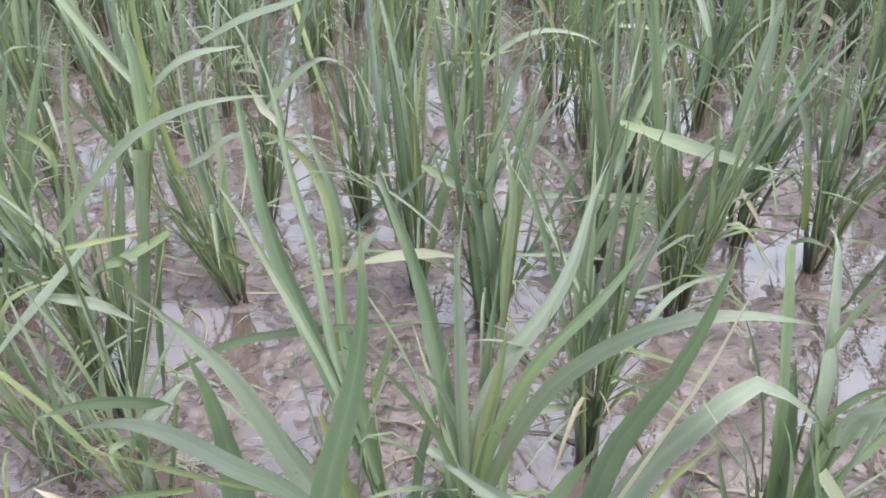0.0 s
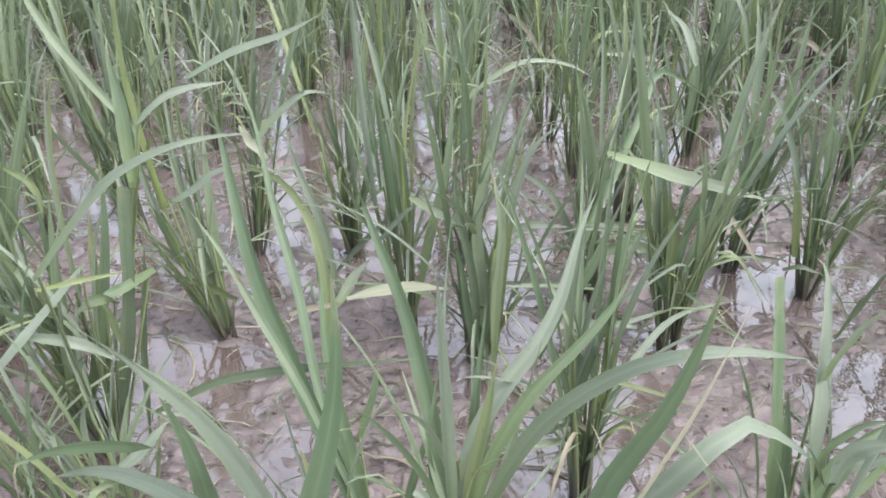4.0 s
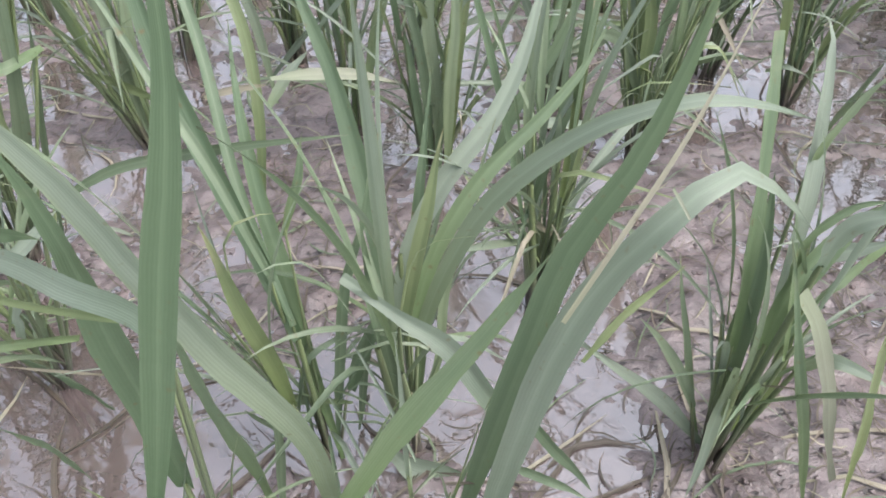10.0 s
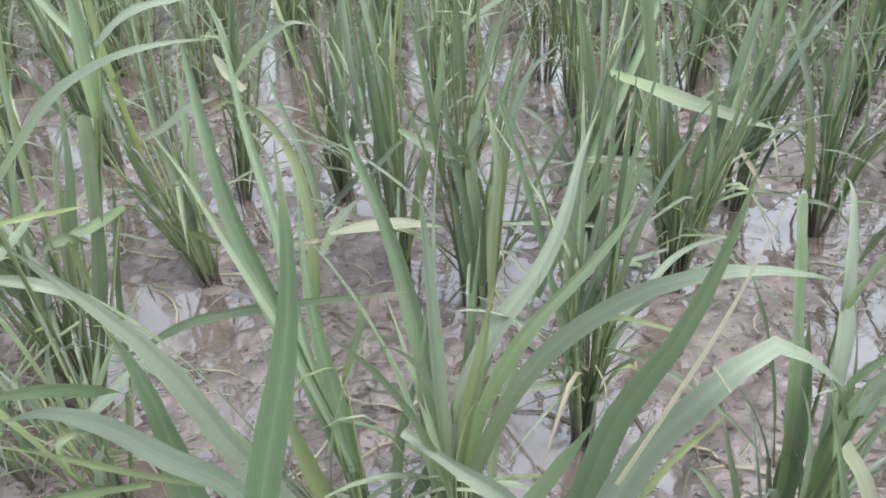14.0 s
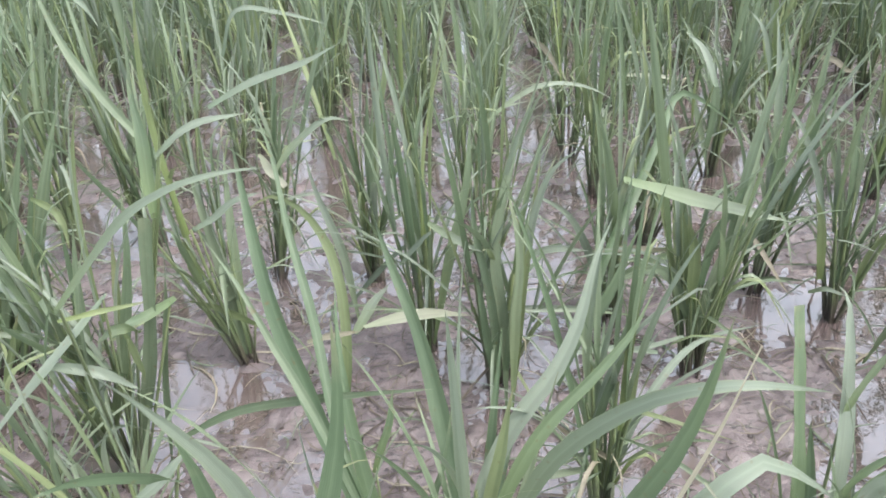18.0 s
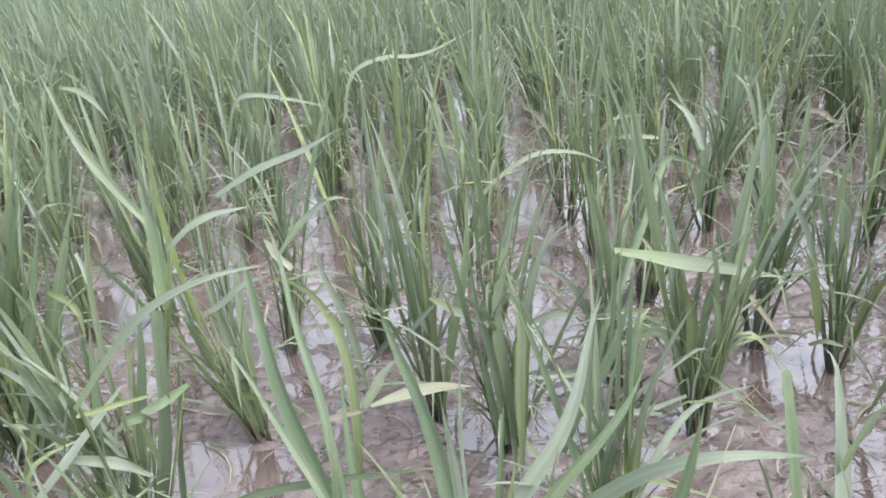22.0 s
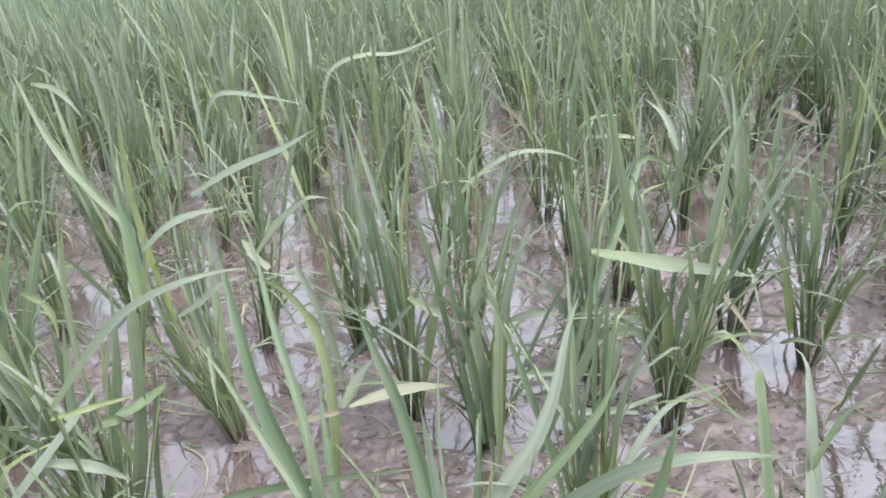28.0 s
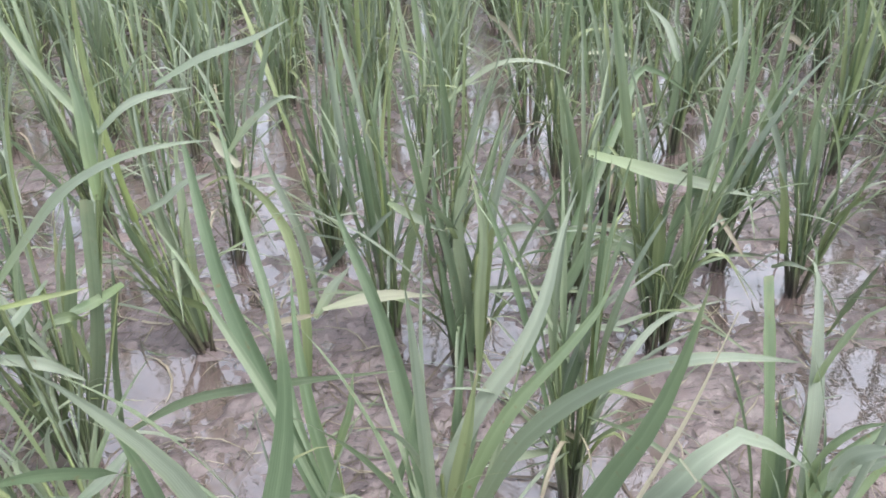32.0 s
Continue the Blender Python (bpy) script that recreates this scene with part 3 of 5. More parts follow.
def blade(hill, line, width, mat, twist=0.0, fold=0.22, neck=0.55, tip=0.0, wave=0.05, sway=1.0):
    """A blade of a near hill that can be told from the rest, along its own line; a sheath carries it where it springs from the foot."""
    foot = HILLS[hill]
    inside = foot.matrix_basis.inverted()
    line = np.array([inside @ Vector((x, y, max(z, 0.004))) for x, y, z in line])
    if line[0][2] < 0.06 and fold >= 0.25:
        neck = min(neck, 0.2)
    n = 18
    run = smooth_line(line, n)
    v = np.linspace(0, 1, n)
    run[:, 0] += sway * 0.0016 * np.sin(9 * v + 60 * width * len(foot.children)) * v
    part("leaf_blade", mesh_from("leaf_blade", *ribbon(run, width, (0.0, -0.75, 0.66) if mat in (PALE, BLEACHED, CREAM) else (0.4 * math.sin(900 * width), -0.9, 0.22), twist, fold, neck, wave, tip, 40 * width * n), [mat]), foot)
    start = line[0]
    if start[2] > 0.05 and math.hypot(start[0], start[1]) < 0.6 * start[2] and mat not in (STRAW, BLEACHED, CREAM):
        rise = (line[1] - line[0]) / (np.linalg.norm(line[1] - line[0]) + 1e-9)
        root = np.array([start[0] * 0.08, start[1] * 0.08, -0.02])
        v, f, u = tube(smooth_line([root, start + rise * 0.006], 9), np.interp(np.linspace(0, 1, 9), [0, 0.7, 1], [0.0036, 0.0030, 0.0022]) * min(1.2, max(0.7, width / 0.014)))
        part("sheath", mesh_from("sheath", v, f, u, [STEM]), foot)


blade("Q", [(0.072, 0.335, 0.027), (0.088, 0.33, 0.159), (0.107, 0.325, 0.267), (0.127, 0.315, 0.337), (0.142, 0.307, 0.371), (0.157, 0.309, 0.389), (0.177, 0.322, 0.390), (0.197, 0.33, 0.376), (0.239, 0.347, 0.331)], 0.0211, PALE, fold=0.12, neck=0.6)
blade("Q", [(0.1395, 0.301, 0.3975), (0.145, 0.301, 0.389), (0.1505, 0.301, 0.380)], 0.0016, BLEACHED, neck=0.9, tip=0.8, wave=0.0, sway=0.0)
blade("Q", [(0.051, 0.35, -0.02), (0.073, 0.345, 0.137), (0.095, 0.34, 0.255), (0.109, 0.335, 0.334), (0.13, 0.326, 0.395), (0.139, 0.312, 0.458), (0.141, 0.3, 0.505)], 0.0189, BROAD, fold=0.35)
blade("Q", [(0.101, 0.3, 0.317), (0.122, 0.303, 0.368), (0.143, 0.307, 0.42), (0.161, 0.312, 0.478)], 0.0026, CREAM, neck=1.0, tip=0.3, wave=0.0, sway=0.0)
blade("Q", [(0.093, 0.36, 0.141), (0.074, 0.366, 0.173), (0.047, 0.376, 0.215), (0.015, 0.385, 0.235), (-0.017, 0.395, 0.262)], 0.0150, PALE, tip=0.5, neck=0.8, fold=0.4)
blade("Q", [(-0.032, 0.31, 0.118), (0.013, 0.325, 0.191), (0.059, 0.341, 0.251), (0.091, 0.353, 0.293), (0.108, 0.36, 0.312)], 0.0224, BROAD, fold=0.15)
blade("Q", [(0.154, 0.42, 0.139), (0.178, 0.431, 0.171), (0.202, 0.441, 0.19), (0.227, 0.45, 0.209)], 0.0094, YELLOW, fold=0.3)
blade("Q", [(0.11, 0.4, 0.101), (0.136, 0.386, 0.07), (0.167, 0.37, 0.035)], 0.0108, GREEN, fold=0.3)
blade("Q", [(0.095, 0.38, 0.064), (0.123, 0.371, 0.058), (0.157, 0.36, 0.044)], 0.0090, GREEN, fold=0.3)
blade("S", [(-0.092, 0.235, 0.276), (-0.069, 0.237, 0.364), (-0.055, 0.239, 0.417), (-0.044, 0.24, 0.459), (-0.036, 0.243, 0.506), (-0.033, 0.245, 0.547)], 0.0141, BROAD, fold=0.12)
blade("S", [(-0.148, 0.36, 0.085), (-0.147, 0.353, 0.205), (-0.149, 0.348, 0.264), (-0.147, 0.34, 0.341), (-0.148, 0.335, 0.384), (-0.152, 0.33, 0.414)], 0.0239, BROAD, fold=0.3)
blade("S", [(-0.071, 0.26, 0.356), (-0.093, 0.28, 0.354), (-0.129, 0.305, 0.344), (-0.172, 0.333, 0.339), (-0.22, 0.36, 0.326), (-0.268, 0.38, 0.3)], 0.0125, PALE, fold=0.15, neck=0.8)
blade("S", [(-0.091, 0.3, 0.325), (-0.144, 0.3, 0.34), (-0.186, 0.3, 0.357), (-0.216, 0.3, 0.366)], 0.0056, YELLOW)
blade("S", [(-0.079, 0.35, 0.056), (-0.094, 0.353, 0.143), (-0.107, 0.356, 0.198), (-0.115, 0.358, 0.24), (-0.122, 0.36, 0.269)], 0.0186, BROAD, fold=0.3)
blade("S", [(-0.035, 0.335, 0.1), (-0.042, 0.32, 0.2), (-0.074, 0.31, 0.289), (-0.086, 0.304, 0.332), (-0.099, 0.299, 0.373), (-0.107, 0.293, 0.409), (-0.117, 0.287, 0.439), (-0.13, 0.281, 0.466), (-0.142, 0.276, 0.489), (-0.151, 0.27, 0.506)], 0.0185, PALE, fold=0.2, neck=0.7)
blade("J", [(-0.073, 0.42, 0.096), (-0.078, 0.416, 0.144), (-0.088, 0.411, 0.207), (-0.094, 0.405, 0.261), (-0.101, 0.4, 0.303)], 0.0141, YELLOW, fold=0.3)
blade("J", [(-0.062, 0.44, 0.154), (-0.093, 0.482, 0.213), (-0.127, 0.526, 0.277), (-0.158, 0.57, 0.341), (-0.181, 0.616, 0.41), (-0.199, 0.66, 0.479)], 0.0182, BROAD, fold=0.4)
blade("J", [(-0.076, 0.45, 0.206), (-0.114, 0.487, 0.285), (-0.146, 0.515, 0.339), (-0.174, 0.539, 0.383), (-0.205, 0.56, 0.418)], 0.0076, GREEN, fold=0.3)
blade("J", [(-0.065, 0.44, 0.169), (-0.104, 0.512, 0.251), (-0.126, 0.572, 0.328), (-0.149, 0.621, 0.391), (-0.165, 0.669, 0.455), (-0.184, 0.7, 0.496)], 0.0093, GREEN, fold=0.4)
blade("J", [(-0.042, 0.43, -0.013), (-0.068, 0.475, 0.101), (-0.081, 0.504, 0.166), (-0.098, 0.536, 0.229), (-0.105, 0.567, 0.288), (-0.106, 0.6, 0.346)], 0.0157, BROAD, fold=0.4)
blade("J", [(-0.047, 0.44, -0.028), (-0.038, 0.459, 0.103), (-0.026, 0.474, 0.18), (-0.011, 0.485, 0.228), (-0.001, 0.5, 0.293)], 0.0099, GREEN, fold=0.3)
blade("J", [(-0.074, 0.5, 0.208), (-0.06, 0.51, 0.25), (-0.05, 0.52, 0.288)], 0.0082, GREEN, fold=0.3)
blade("J", [(-0.03, 0.45, 0.059), (-0.085, 0.439, 0.085), (-0.13, 0.43, 0.11)], 0.0103, GREEN, fold=0.3)
blade("J", [(-0.084, 0.37, 0.033), (-0.078, 0.375, 0.102), (-0.072, 0.38, 0.164)], 0.0076, GREEN)
blade("J", [(-0.065, 0.44, 0.019), (-0.089, 0.431, 0.05), (-0.113, 0.42, 0.095)], 0.0076, GREEN)
blade("U", [(-0.272, 0.55, 0.204), (-0.201, 0.545, 0.245), (-0.147, 0.54, 0.259), (-0.099, 0.53, 0.272), (-0.015, 0.515, 0.289)], 0.0099, GREEN, fold=0.25, neck=0.4)
blade("U", [(-0.258, 0.49, 0.008), (-0.279, 0.476, 0.08), (-0.308, 0.46, 0.135)], 0.0195, BROAD, fold=0.3)
blade("U", [(-0.26, 0.42, -0.017), (-0.274, 0.415, 0.062), (-0.306, 0.41, 0.102)], 0.0131, BROAD, fold=0.3)
blade("U", [(-0.24, 0.47, 0.084), (-0.274, 0.466, 0.096), (-0.317, 0.46, 0.112)], 0.0042, STRAW)
blade("U", [(-0.326, 0.53, -0.01), (-0.328, 0.554, 0.071), (-0.327, 0.575, 0.138), (-0.315, 0.6, 0.207)], 0.0105, GREEN, fold=0.3)
blade("F", [(-0.154, 0.78, 0.036), (-0.145, 0.8, 0.139), (-0.151, 0.83, 0.204), (-0.169, 0.86, 0.252), (-0.201, 0.88, 0.291), (-0.242, 0.9, 0.3), (-0.277, 0.9, 0.278)], 0.0142, YELLOW, fold=0.2)
blade("F", [(-0.095, 0.655, 0.258), (-0.062, 0.709, 0.232), (-0.029, 0.756, 0.205), (0.016, 0.81, 0.164)], 0.0140, BLEACHED, fold=0.2, neck=0.3)
blade("F", [(-0.157, 0.655, 0.241), (-0.132, 0.657, 0.247), (-0.097, 0.66, 0.25)], 0.0069, STRAW)
blade("F", [(-0.049, 0.94, 0.01), (-0.05, 0.969, 0.126), (-0.06, 0.992, 0.214), (-0.069, 1.022, 0.319), (-0.082, 1.05, 0.41)], 0.0130, GREEN, fold=0.3)
blade("F", [(-0.043, 0.94, 0.026), (-0.015, 0.96, 0.157), (0.014, 0.981, 0.276), (0.026, 1, 0.377)], 0.0157, GREEN, fold=0.3)
blade("F", [(-0.08, 0.9, 0.189), (-0.039, 0.9, 0.234), (-0.017, 0.9, 0.247)], 0.0074, PALE)
blade("F", [(-0.036, 0.88, 0.263), (-0.009, 0.868, 0.249), (0.033, 0.85, 0.233)], 0.0113, PALE)
blade("F", [(-0.144, 0.85, 0.113), (-0.121, 0.877, 0.139), (-0.098, 0.9, 0.16)], 0.0151, PALE, fold=0.2)
blade("F", [(-0.153, 0.95, 0.058), (-0.173, 0.989, 0.156), (-0.21, 1.03, 0.251), (-0.224, 1.05, 0.298)], 0.0136, PALE, fold=0.3)
blade("A", [(-0.248, 0.906, 0.357), (-0.236, 0.906, 0.332), (-0.221, 0.906, 0.31)], 0.0118, BLEACHED, neck=0.3, tip=0.7)
blade("A", [(-0.301, 0.93, 0.077), (-0.346, 0.925, 0.109), (-0.393, 0.92, 0.131)], 0.0128, YELLOW)
blade("A", [(-0.332, 0.94, 0.018), (-0.347, 0.96, 0.125), (-0.364, 0.979, 0.216), (-0.382, 1, 0.308)], 0.0177, GREEN, fold=0.3)
blade("A", [(-0.326, 0.94, 0.018), (-0.333, 0.966, 0.121), (-0.335, 0.991, 0.218), (-0.331, 1.02, 0.322)], 0.0162, GREEN, fold=0.3)
blade("A", [(-0.353, 0.9, 0.255), (-0.326, 0.905, 0.267), (-0.294, 0.912, 0.29), (-0.255, 0.92, 0.298)], 0.0101, PALE, fold=0.2)
blade("L", [(0.008, 0.46, 0.117), (0.003, 0.498, 0.163), (-0.013, 0.55, 0.226), (-0.038, 0.61, 0.299), (-0.058, 0.644, 0.341), (-0.078, 0.68, 0.385)], 0.0187, BROAD, fold=0.35)
blade("L", [(0.011, 0.46, 0.117), (0.024, 0.496, 0.193), (0.056, 0.526, 0.243), (0.092, 0.552, 0.278), (0.113, 0.572, 0.311), (0.134, 0.602, 0.366), (0.15, 0.62, 0.396)], 0.0163, PALE, fold=0.3)
blade("L", [(0.021, 0.46, 0.124), (0.043, 0.483, 0.198), (0.079, 0.506, 0.254), (0.127, 0.529, 0.294), (0.156, 0.543, 0.322), (0.179, 0.56, 0.361)], 0.0144, BROAD, fold=0.3)
blade("L", [(0.026, 0.45, 0.129), (0.051, 0.44, 0.224), (0.079, 0.43, 0.292), (0.109, 0.42, 0.332), (0.142, 0.41, 0.362), (0.189, 0.4, 0.38), (0.23, 0.41, 0.369), (0.271, 0.43, 0.346)], 0.0137, PALE, fold=0.15, neck=0.7)
blade("L", [(0.019, 0.46, 0.14), (0.031, 0.477, 0.212), (0.044, 0.49, 0.263), (0.051, 0.5, 0.302)], 0.0123, YELLOW, fold=0.35)
blade("L", [(0.022, 0.46, -0.008), (0.03, 0.484, 0.069), (0.029, 0.514, 0.152), (0.036, 0.547, 0.233), (0.044, 0.58, 0.306)], 0.0125, BROAD, fold=0.3)
blade("L", [(0.025, 0.47, -0.028), (0.045, 0.487, 0.065), (0.053, 0.504, 0.147), (0.077, 0.525, 0.231), (0.094, 0.54, 0.284)], 0.0096, GREEN, fold=0.3)
blade("L", [(0.02, 0.45, -0.002), (0.004, 0.457, 0.103), (-0.005, 0.463, 0.178), (-0.009, 0.47, 0.251)], 0.0137, BROAD, fold=0.3)
blade("L", [(0.062, 0.41, -0.035), (0.027, 0.415, 0.004), (-0.004, 0.42, 0.03)], 0.0230, PALE, tip=0.5, neck=0.8, fold=0.4)
blade("L", [(-0.031, 0.46, 0.063), (-0.013, 0.465, 0.123), (0.007, 0.47, 0.164)], 0.0131, BROAD, fold=0.4)
blade("L", [(-0.029, 0.46, -0.023), (-0.021, 0.47, 0.058), (-0.011, 0.48, 0.127)], 0.0075, GREEN, fold=0.4)
blade("R", [(0.281, 0.44, 0.12), (0.283, 0.467, 0.209), (0.281, 0.493, 0.285), (0.281, 0.51, 0.334), (0.28, 0.52, 0.36)], 0.0147, BROAD, tip=0.8, fold=0.4)
blade("R", [(0.304, 0.44, 0.17), (0.32, 0.475, 0.226), (0.331, 0.515, 0.289), (0.336, 0.537, 0.325), (0.334, 0.552, 0.349), (0.324, 0.56, 0.357)], 0.0140, PALE, fold=0.25)
blade("R", [(0.292, 0.42, 0.146), (0.308, 0.434, 0.204), (0.34, 0.448, 0.245), (0.381, 0.46, 0.261)], 0.0190, BROAD, fold=0.45)
blade("R", [(0.279, 0.42, -0.013), (0.293, 0.424, 0.119), (0.318, 0.427, 0.175), (0.341, 0.43, 0.231)], 0.0161, BROAD, fold=0.4)
blade("R", [(0.281, 0.42, -0.011), (0.289, 0.446, 0.092), (0.299, 0.473, 0.179), (0.301, 0.5, 0.258)], 0.0195, BROAD, fold=0.4)
blade("R", [(0.284, 0.43, -0.023), (0.293, 0.46, 0.084), (0.304, 0.48, 0.146), (0.304, 0.5, 0.202)], 0.0126, BROAD, fold=0.4)
blade("R", [(0.343, 0.36, 0.011), (0.292, 0.36, 0.168), (0.256, 0.36, 0.269), (0.239, 0.36, 0.313)], 0.0102, GREEN, fold=0.3)
blade("R", [(0.267, 0.37, 0.259), (0.283, 0.368, 0.236), (0.304, 0.366, 0.19), (0.329, 0.363, 0.121), (0.354, 0.36, 0.054)], 0.0133, BLEACHED, fold=0.1, neck=0.8, tip=0.5)
blade("R", [(0.284, 0.425, -0.001), (0.23, 0.427, 0.075), (0.19, 0.428, 0.117), (0.151, 0.43, 0.152)], 0.0131, PALE, fold=0.25, tip=0.3)
blade("R", [(0.279, 0.42, 0.125), (0.263, 0.397, 0.076), (0.247, 0.37, 0.011)], 0.0110, PALE, fold=0.2)
blade("R", [(0.278, 0.43, -0.022), (0.259, 0.444, 0.074), (0.243, 0.457, 0.146), (0.231, 0.47, 0.208)], 0.0066, GREEN, fold=0.3)
blade("R", [(0.304, 0.44, 0.191), (0.314, 0.448, 0.24), (0.339, 0.454, 0.257), (0.373, 0.46, 0.256)], 0.0099, GREEN, fold=0.3)
blade("R", [(0.324, 0.5, 0.253), (0.336, 0.5, 0.3), (0.351, 0.5, 0.327), (0.373, 0.5, 0.342)], 0.0099, GREEN, fold=0.3)
blade("R", [(0.292, 0.4, 0.249), (0.298, 0.39, 0.298), (0.324, 0.38, 0.312)], 0.0156, PALE, fold=0.2)
blade("R", [(0.261, 0.43, 0.061), (0.232, 0.441, 0.12), (0.203, 0.45, 0.154)], 0.0102, GREEN, fold=0.3)
blade("R", [(0.289, 0.42, 0.096), (0.319, 0.42, 0.12), (0.35, 0.42, 0.149)], 0.0081, GREEN, fold=0.3)
blade("R", [(0.316, 0.41, 0.132), (0.332, 0.394, 0.161), (0.366, 0.37, 0.156)], 0.0117, PALE, fold=0.2)
blade("R", [(0.289, 0.43, -0.009), (0.305, 0.441, 0.044), (0.3, 0.459, 0.141), (0.283, 0.47, 0.188)], 0.0096, GREEN, fold=0.3)
blade("R", [(0.291, 0.43, -0.009), (0.325, 0.44, 0.06), (0.326, 0.45, 0.149), (0.324, 0.46, 0.224)], 0.0122, YELLOW, fold=0.4)
blade("G", [(0.203, 0.9, 0.101), (0.195, 0.824, 0.247), (0.188, 0.774, 0.329), (0.186, 0.745, 0.371)], 0.0093, GREEN, fold=0.3, tip=0.9)
blade("G", [(0.183, 0.745, 0.374), (0.225, 0.787, 0.344), (0.298, 0.852, 0.295), (0.381, 0.917, 0.245), (0.488, 0.99, 0.186)], 0.0204, PALE, fold=0.25, neck=0.35)
blade("G", [(0.237, 1.02, 0.01), (0.218, 1.046, 0.126), (0.222, 1.073, 0.24), (0.23, 1.1, 0.347)], 0.0143, GREEN, fold=0.4)
blade("G", [(0.232, 1.02, 0.016), (0.195, 1.012, 0.137), (0.158, 1.006, 0.208), (0.1, 1, 0.25)], 0.0137, PALE, fold=0.3)
blade("E", [(0.171, 0.86, 0.083), (0.202, 0.92, 0.171), (0.251, 1, 0.224), (0.302, 1.08, 0.284), (0.36, 1.17, 0.329), (0.404, 1.19, 0.304), (0.468, 1.2, 0.253)], 0.0165, BROAD, fold=0.3)
blade("E", [(0.06, 0.81, 0.005), (0.057, 0.838, 0.13), (0.048, 0.862, 0.226), (0.069, 0.888, 0.32), (0.103, 0.92, 0.425)], 0.0165, GREEN, fold=0.35)
blade("E", [(0.071, 0.81, 0.039), (0.082, 0.829, 0.17), (0.095, 0.846, 0.278), (0.107, 0.86, 0.357)], 0.0126, YELLOW, fold=0.3)
blade("E", [(0.045, 0.8, 0.048), (0.033, 0.811, 0.158), (0.02, 0.82, 0.234)], 0.0114, GREEN, fold=0.3)
blade("E", [(0.088, 0.84, 0.22), (0.101, 0.84, 0.303), (0.123, 0.84, 0.351), (0.151, 0.84, 0.376)], 0.0092, PALE, fold=0.3)
blade("E", [(0.067, 0.8, 0.018), (0.072, 0.815, 0.145), (0.077, 0.828, 0.25), (0.065, 0.84, 0.332)], 0.0154, GREEN, fold=0.3)
blade("E", [(0.051, 0.81, 0.065), (0.043, 0.835, 0.166), (0.025, 0.863, 0.269), (0.02, 0.88, 0.332)], 0.0125, GREEN, fold=0.4)
blade("E", [(0.058, 0.81, 0.074), (0.08, 0.846, 0.192), (0.101, 0.876, 0.283), (0.135, 0.9, 0.349)], 0.0146, GREEN, fold=0.4)
blade("I", [(-0.33, 0.53, 0.369), (-0.287, 0.53, 0.417), (-0.233, 0.528, 0.466), (-0.188, 0.53, 0.485), (-0.151, 0.541, 0.487), (-0.13, 0.541, 0.487)], 0.0086, PALE, fold=0.2)
blade("I", [(-0.394, 0.72, 0.099), (-0.336, 0.733, 0.297), (-0.302, 0.744, 0.437), (-0.29, 0.75, 0.497)], 0.0118, YELLOW, fold=0.3)
blade("I", [(-0.306, 0.74, 0.424), (-0.269, 0.748, 0.451), (-0.207, 0.76, 0.46)], 0.0088, PALE, fold=0.3)
blade("I", [(-0.32, 0.73, 0.357), (-0.326, 0.759, 0.441), (-0.334, 0.78, 0.496)], 0.0146, GREEN, fold=0.3)
blade("I", [(-0.419, 0.72, -0.019), (-0.359, 0.711, 0.188), (-0.328, 0.704, 0.313), (-0.315, 0.7, 0.372)], 0.0168, GREEN, fold=0.5, tip=0.8)
blade("I", [(-0.463, 0.72, 0.008), (-0.4, 0.728, 0.177), (-0.368, 0.734, 0.298), (-0.353, 0.74, 0.391)], 0.0152, GREEN, fold=0.3)
blade("I", [(-0.369, 0.7, -0.016), (-0.357, 0.725, 0.128), (-0.343, 0.744, 0.226), (-0.334, 0.76, 0.303)], 0.0118, GREEN, fold=0.3)
blade("I", [(-0.452, 0.7, 0.037), (-0.439, 0.714, 0.157), (-0.431, 0.726, 0.256), (-0.416, 0.74, 0.35)], 0.0152, GREEN, fold=0.3)
blade("I", [(-0.404, 0.6, 0.261), (-0.361, 0.611, 0.242), (-0.327, 0.62, 0.211)], 0.0121, PALE)
blade("I", [(-0.365, 0.58, 0.327), (-0.33, 0.601, 0.324), (-0.295, 0.62, 0.321)], 0.0056, YELLOW)
blade("I", [(-0.328, 0.62, 0.283), (-0.329, 0.63, 0.246), (-0.334, 0.64, 0.206)], 0.0078, YELLOW)
blade("I", [(-0.426, 0.72, 0.008), (-0.412, 0.741, 0.129), (-0.404, 0.761, 0.232), (-0.398, 0.78, 0.322)], 0.0181, YELLOW, fold=0.4)
blade("I", [(-0.468, 0.72, 0.019), (-0.468, 0.74, 0.132), (-0.454, 0.76, 0.236), (-0.456, 0.78, 0.332)], 0.0152, GREEN, fold=0.4)
blade("B", [(0.159, 0.63, 0.008), (0.15, 0.654, 0.129), (0.141, 0.672, 0.208), (0.144, 0.687, 0.269), (0.147, 0.7, 0.321)], 0.0132, GREEN, fold=0.35)
blade("B", [(0.164, 0.63, 0.012), (0.182, 0.652, 0.113), (0.196, 0.668, 0.179), (0.207, 0.68, 0.229)], 0.0124, YELLOW, fold=0.3)
blade("B", [(0.158, 0.63, 0.031), (0.135, 0.625, 0.155), (0.118, 0.622, 0.21), (0.103, 0.62, 0.247)], 0.0106, GREEN, fold=0.3)
blade("B", [(0.167, 0.63, 0.04), (0.181, 0.64, 0.099), (0.222, 0.68, 0.149), (0.272, 0.72, 0.176), (0.354, 0.74, 0.186)], 0.0096, PALE, fold=0.2)
blade("B", [(0.14, 0.6, 0.106), (0.098, 0.573, 0.126), (0.051, 0.54, 0.147)], 0.0080, PALE)
blade("B", [(0.168, 0.62, 0.093), (0.125, 0.61, 0.138), (0.088, 0.6, 0.179)], 0.0071, STRAW)
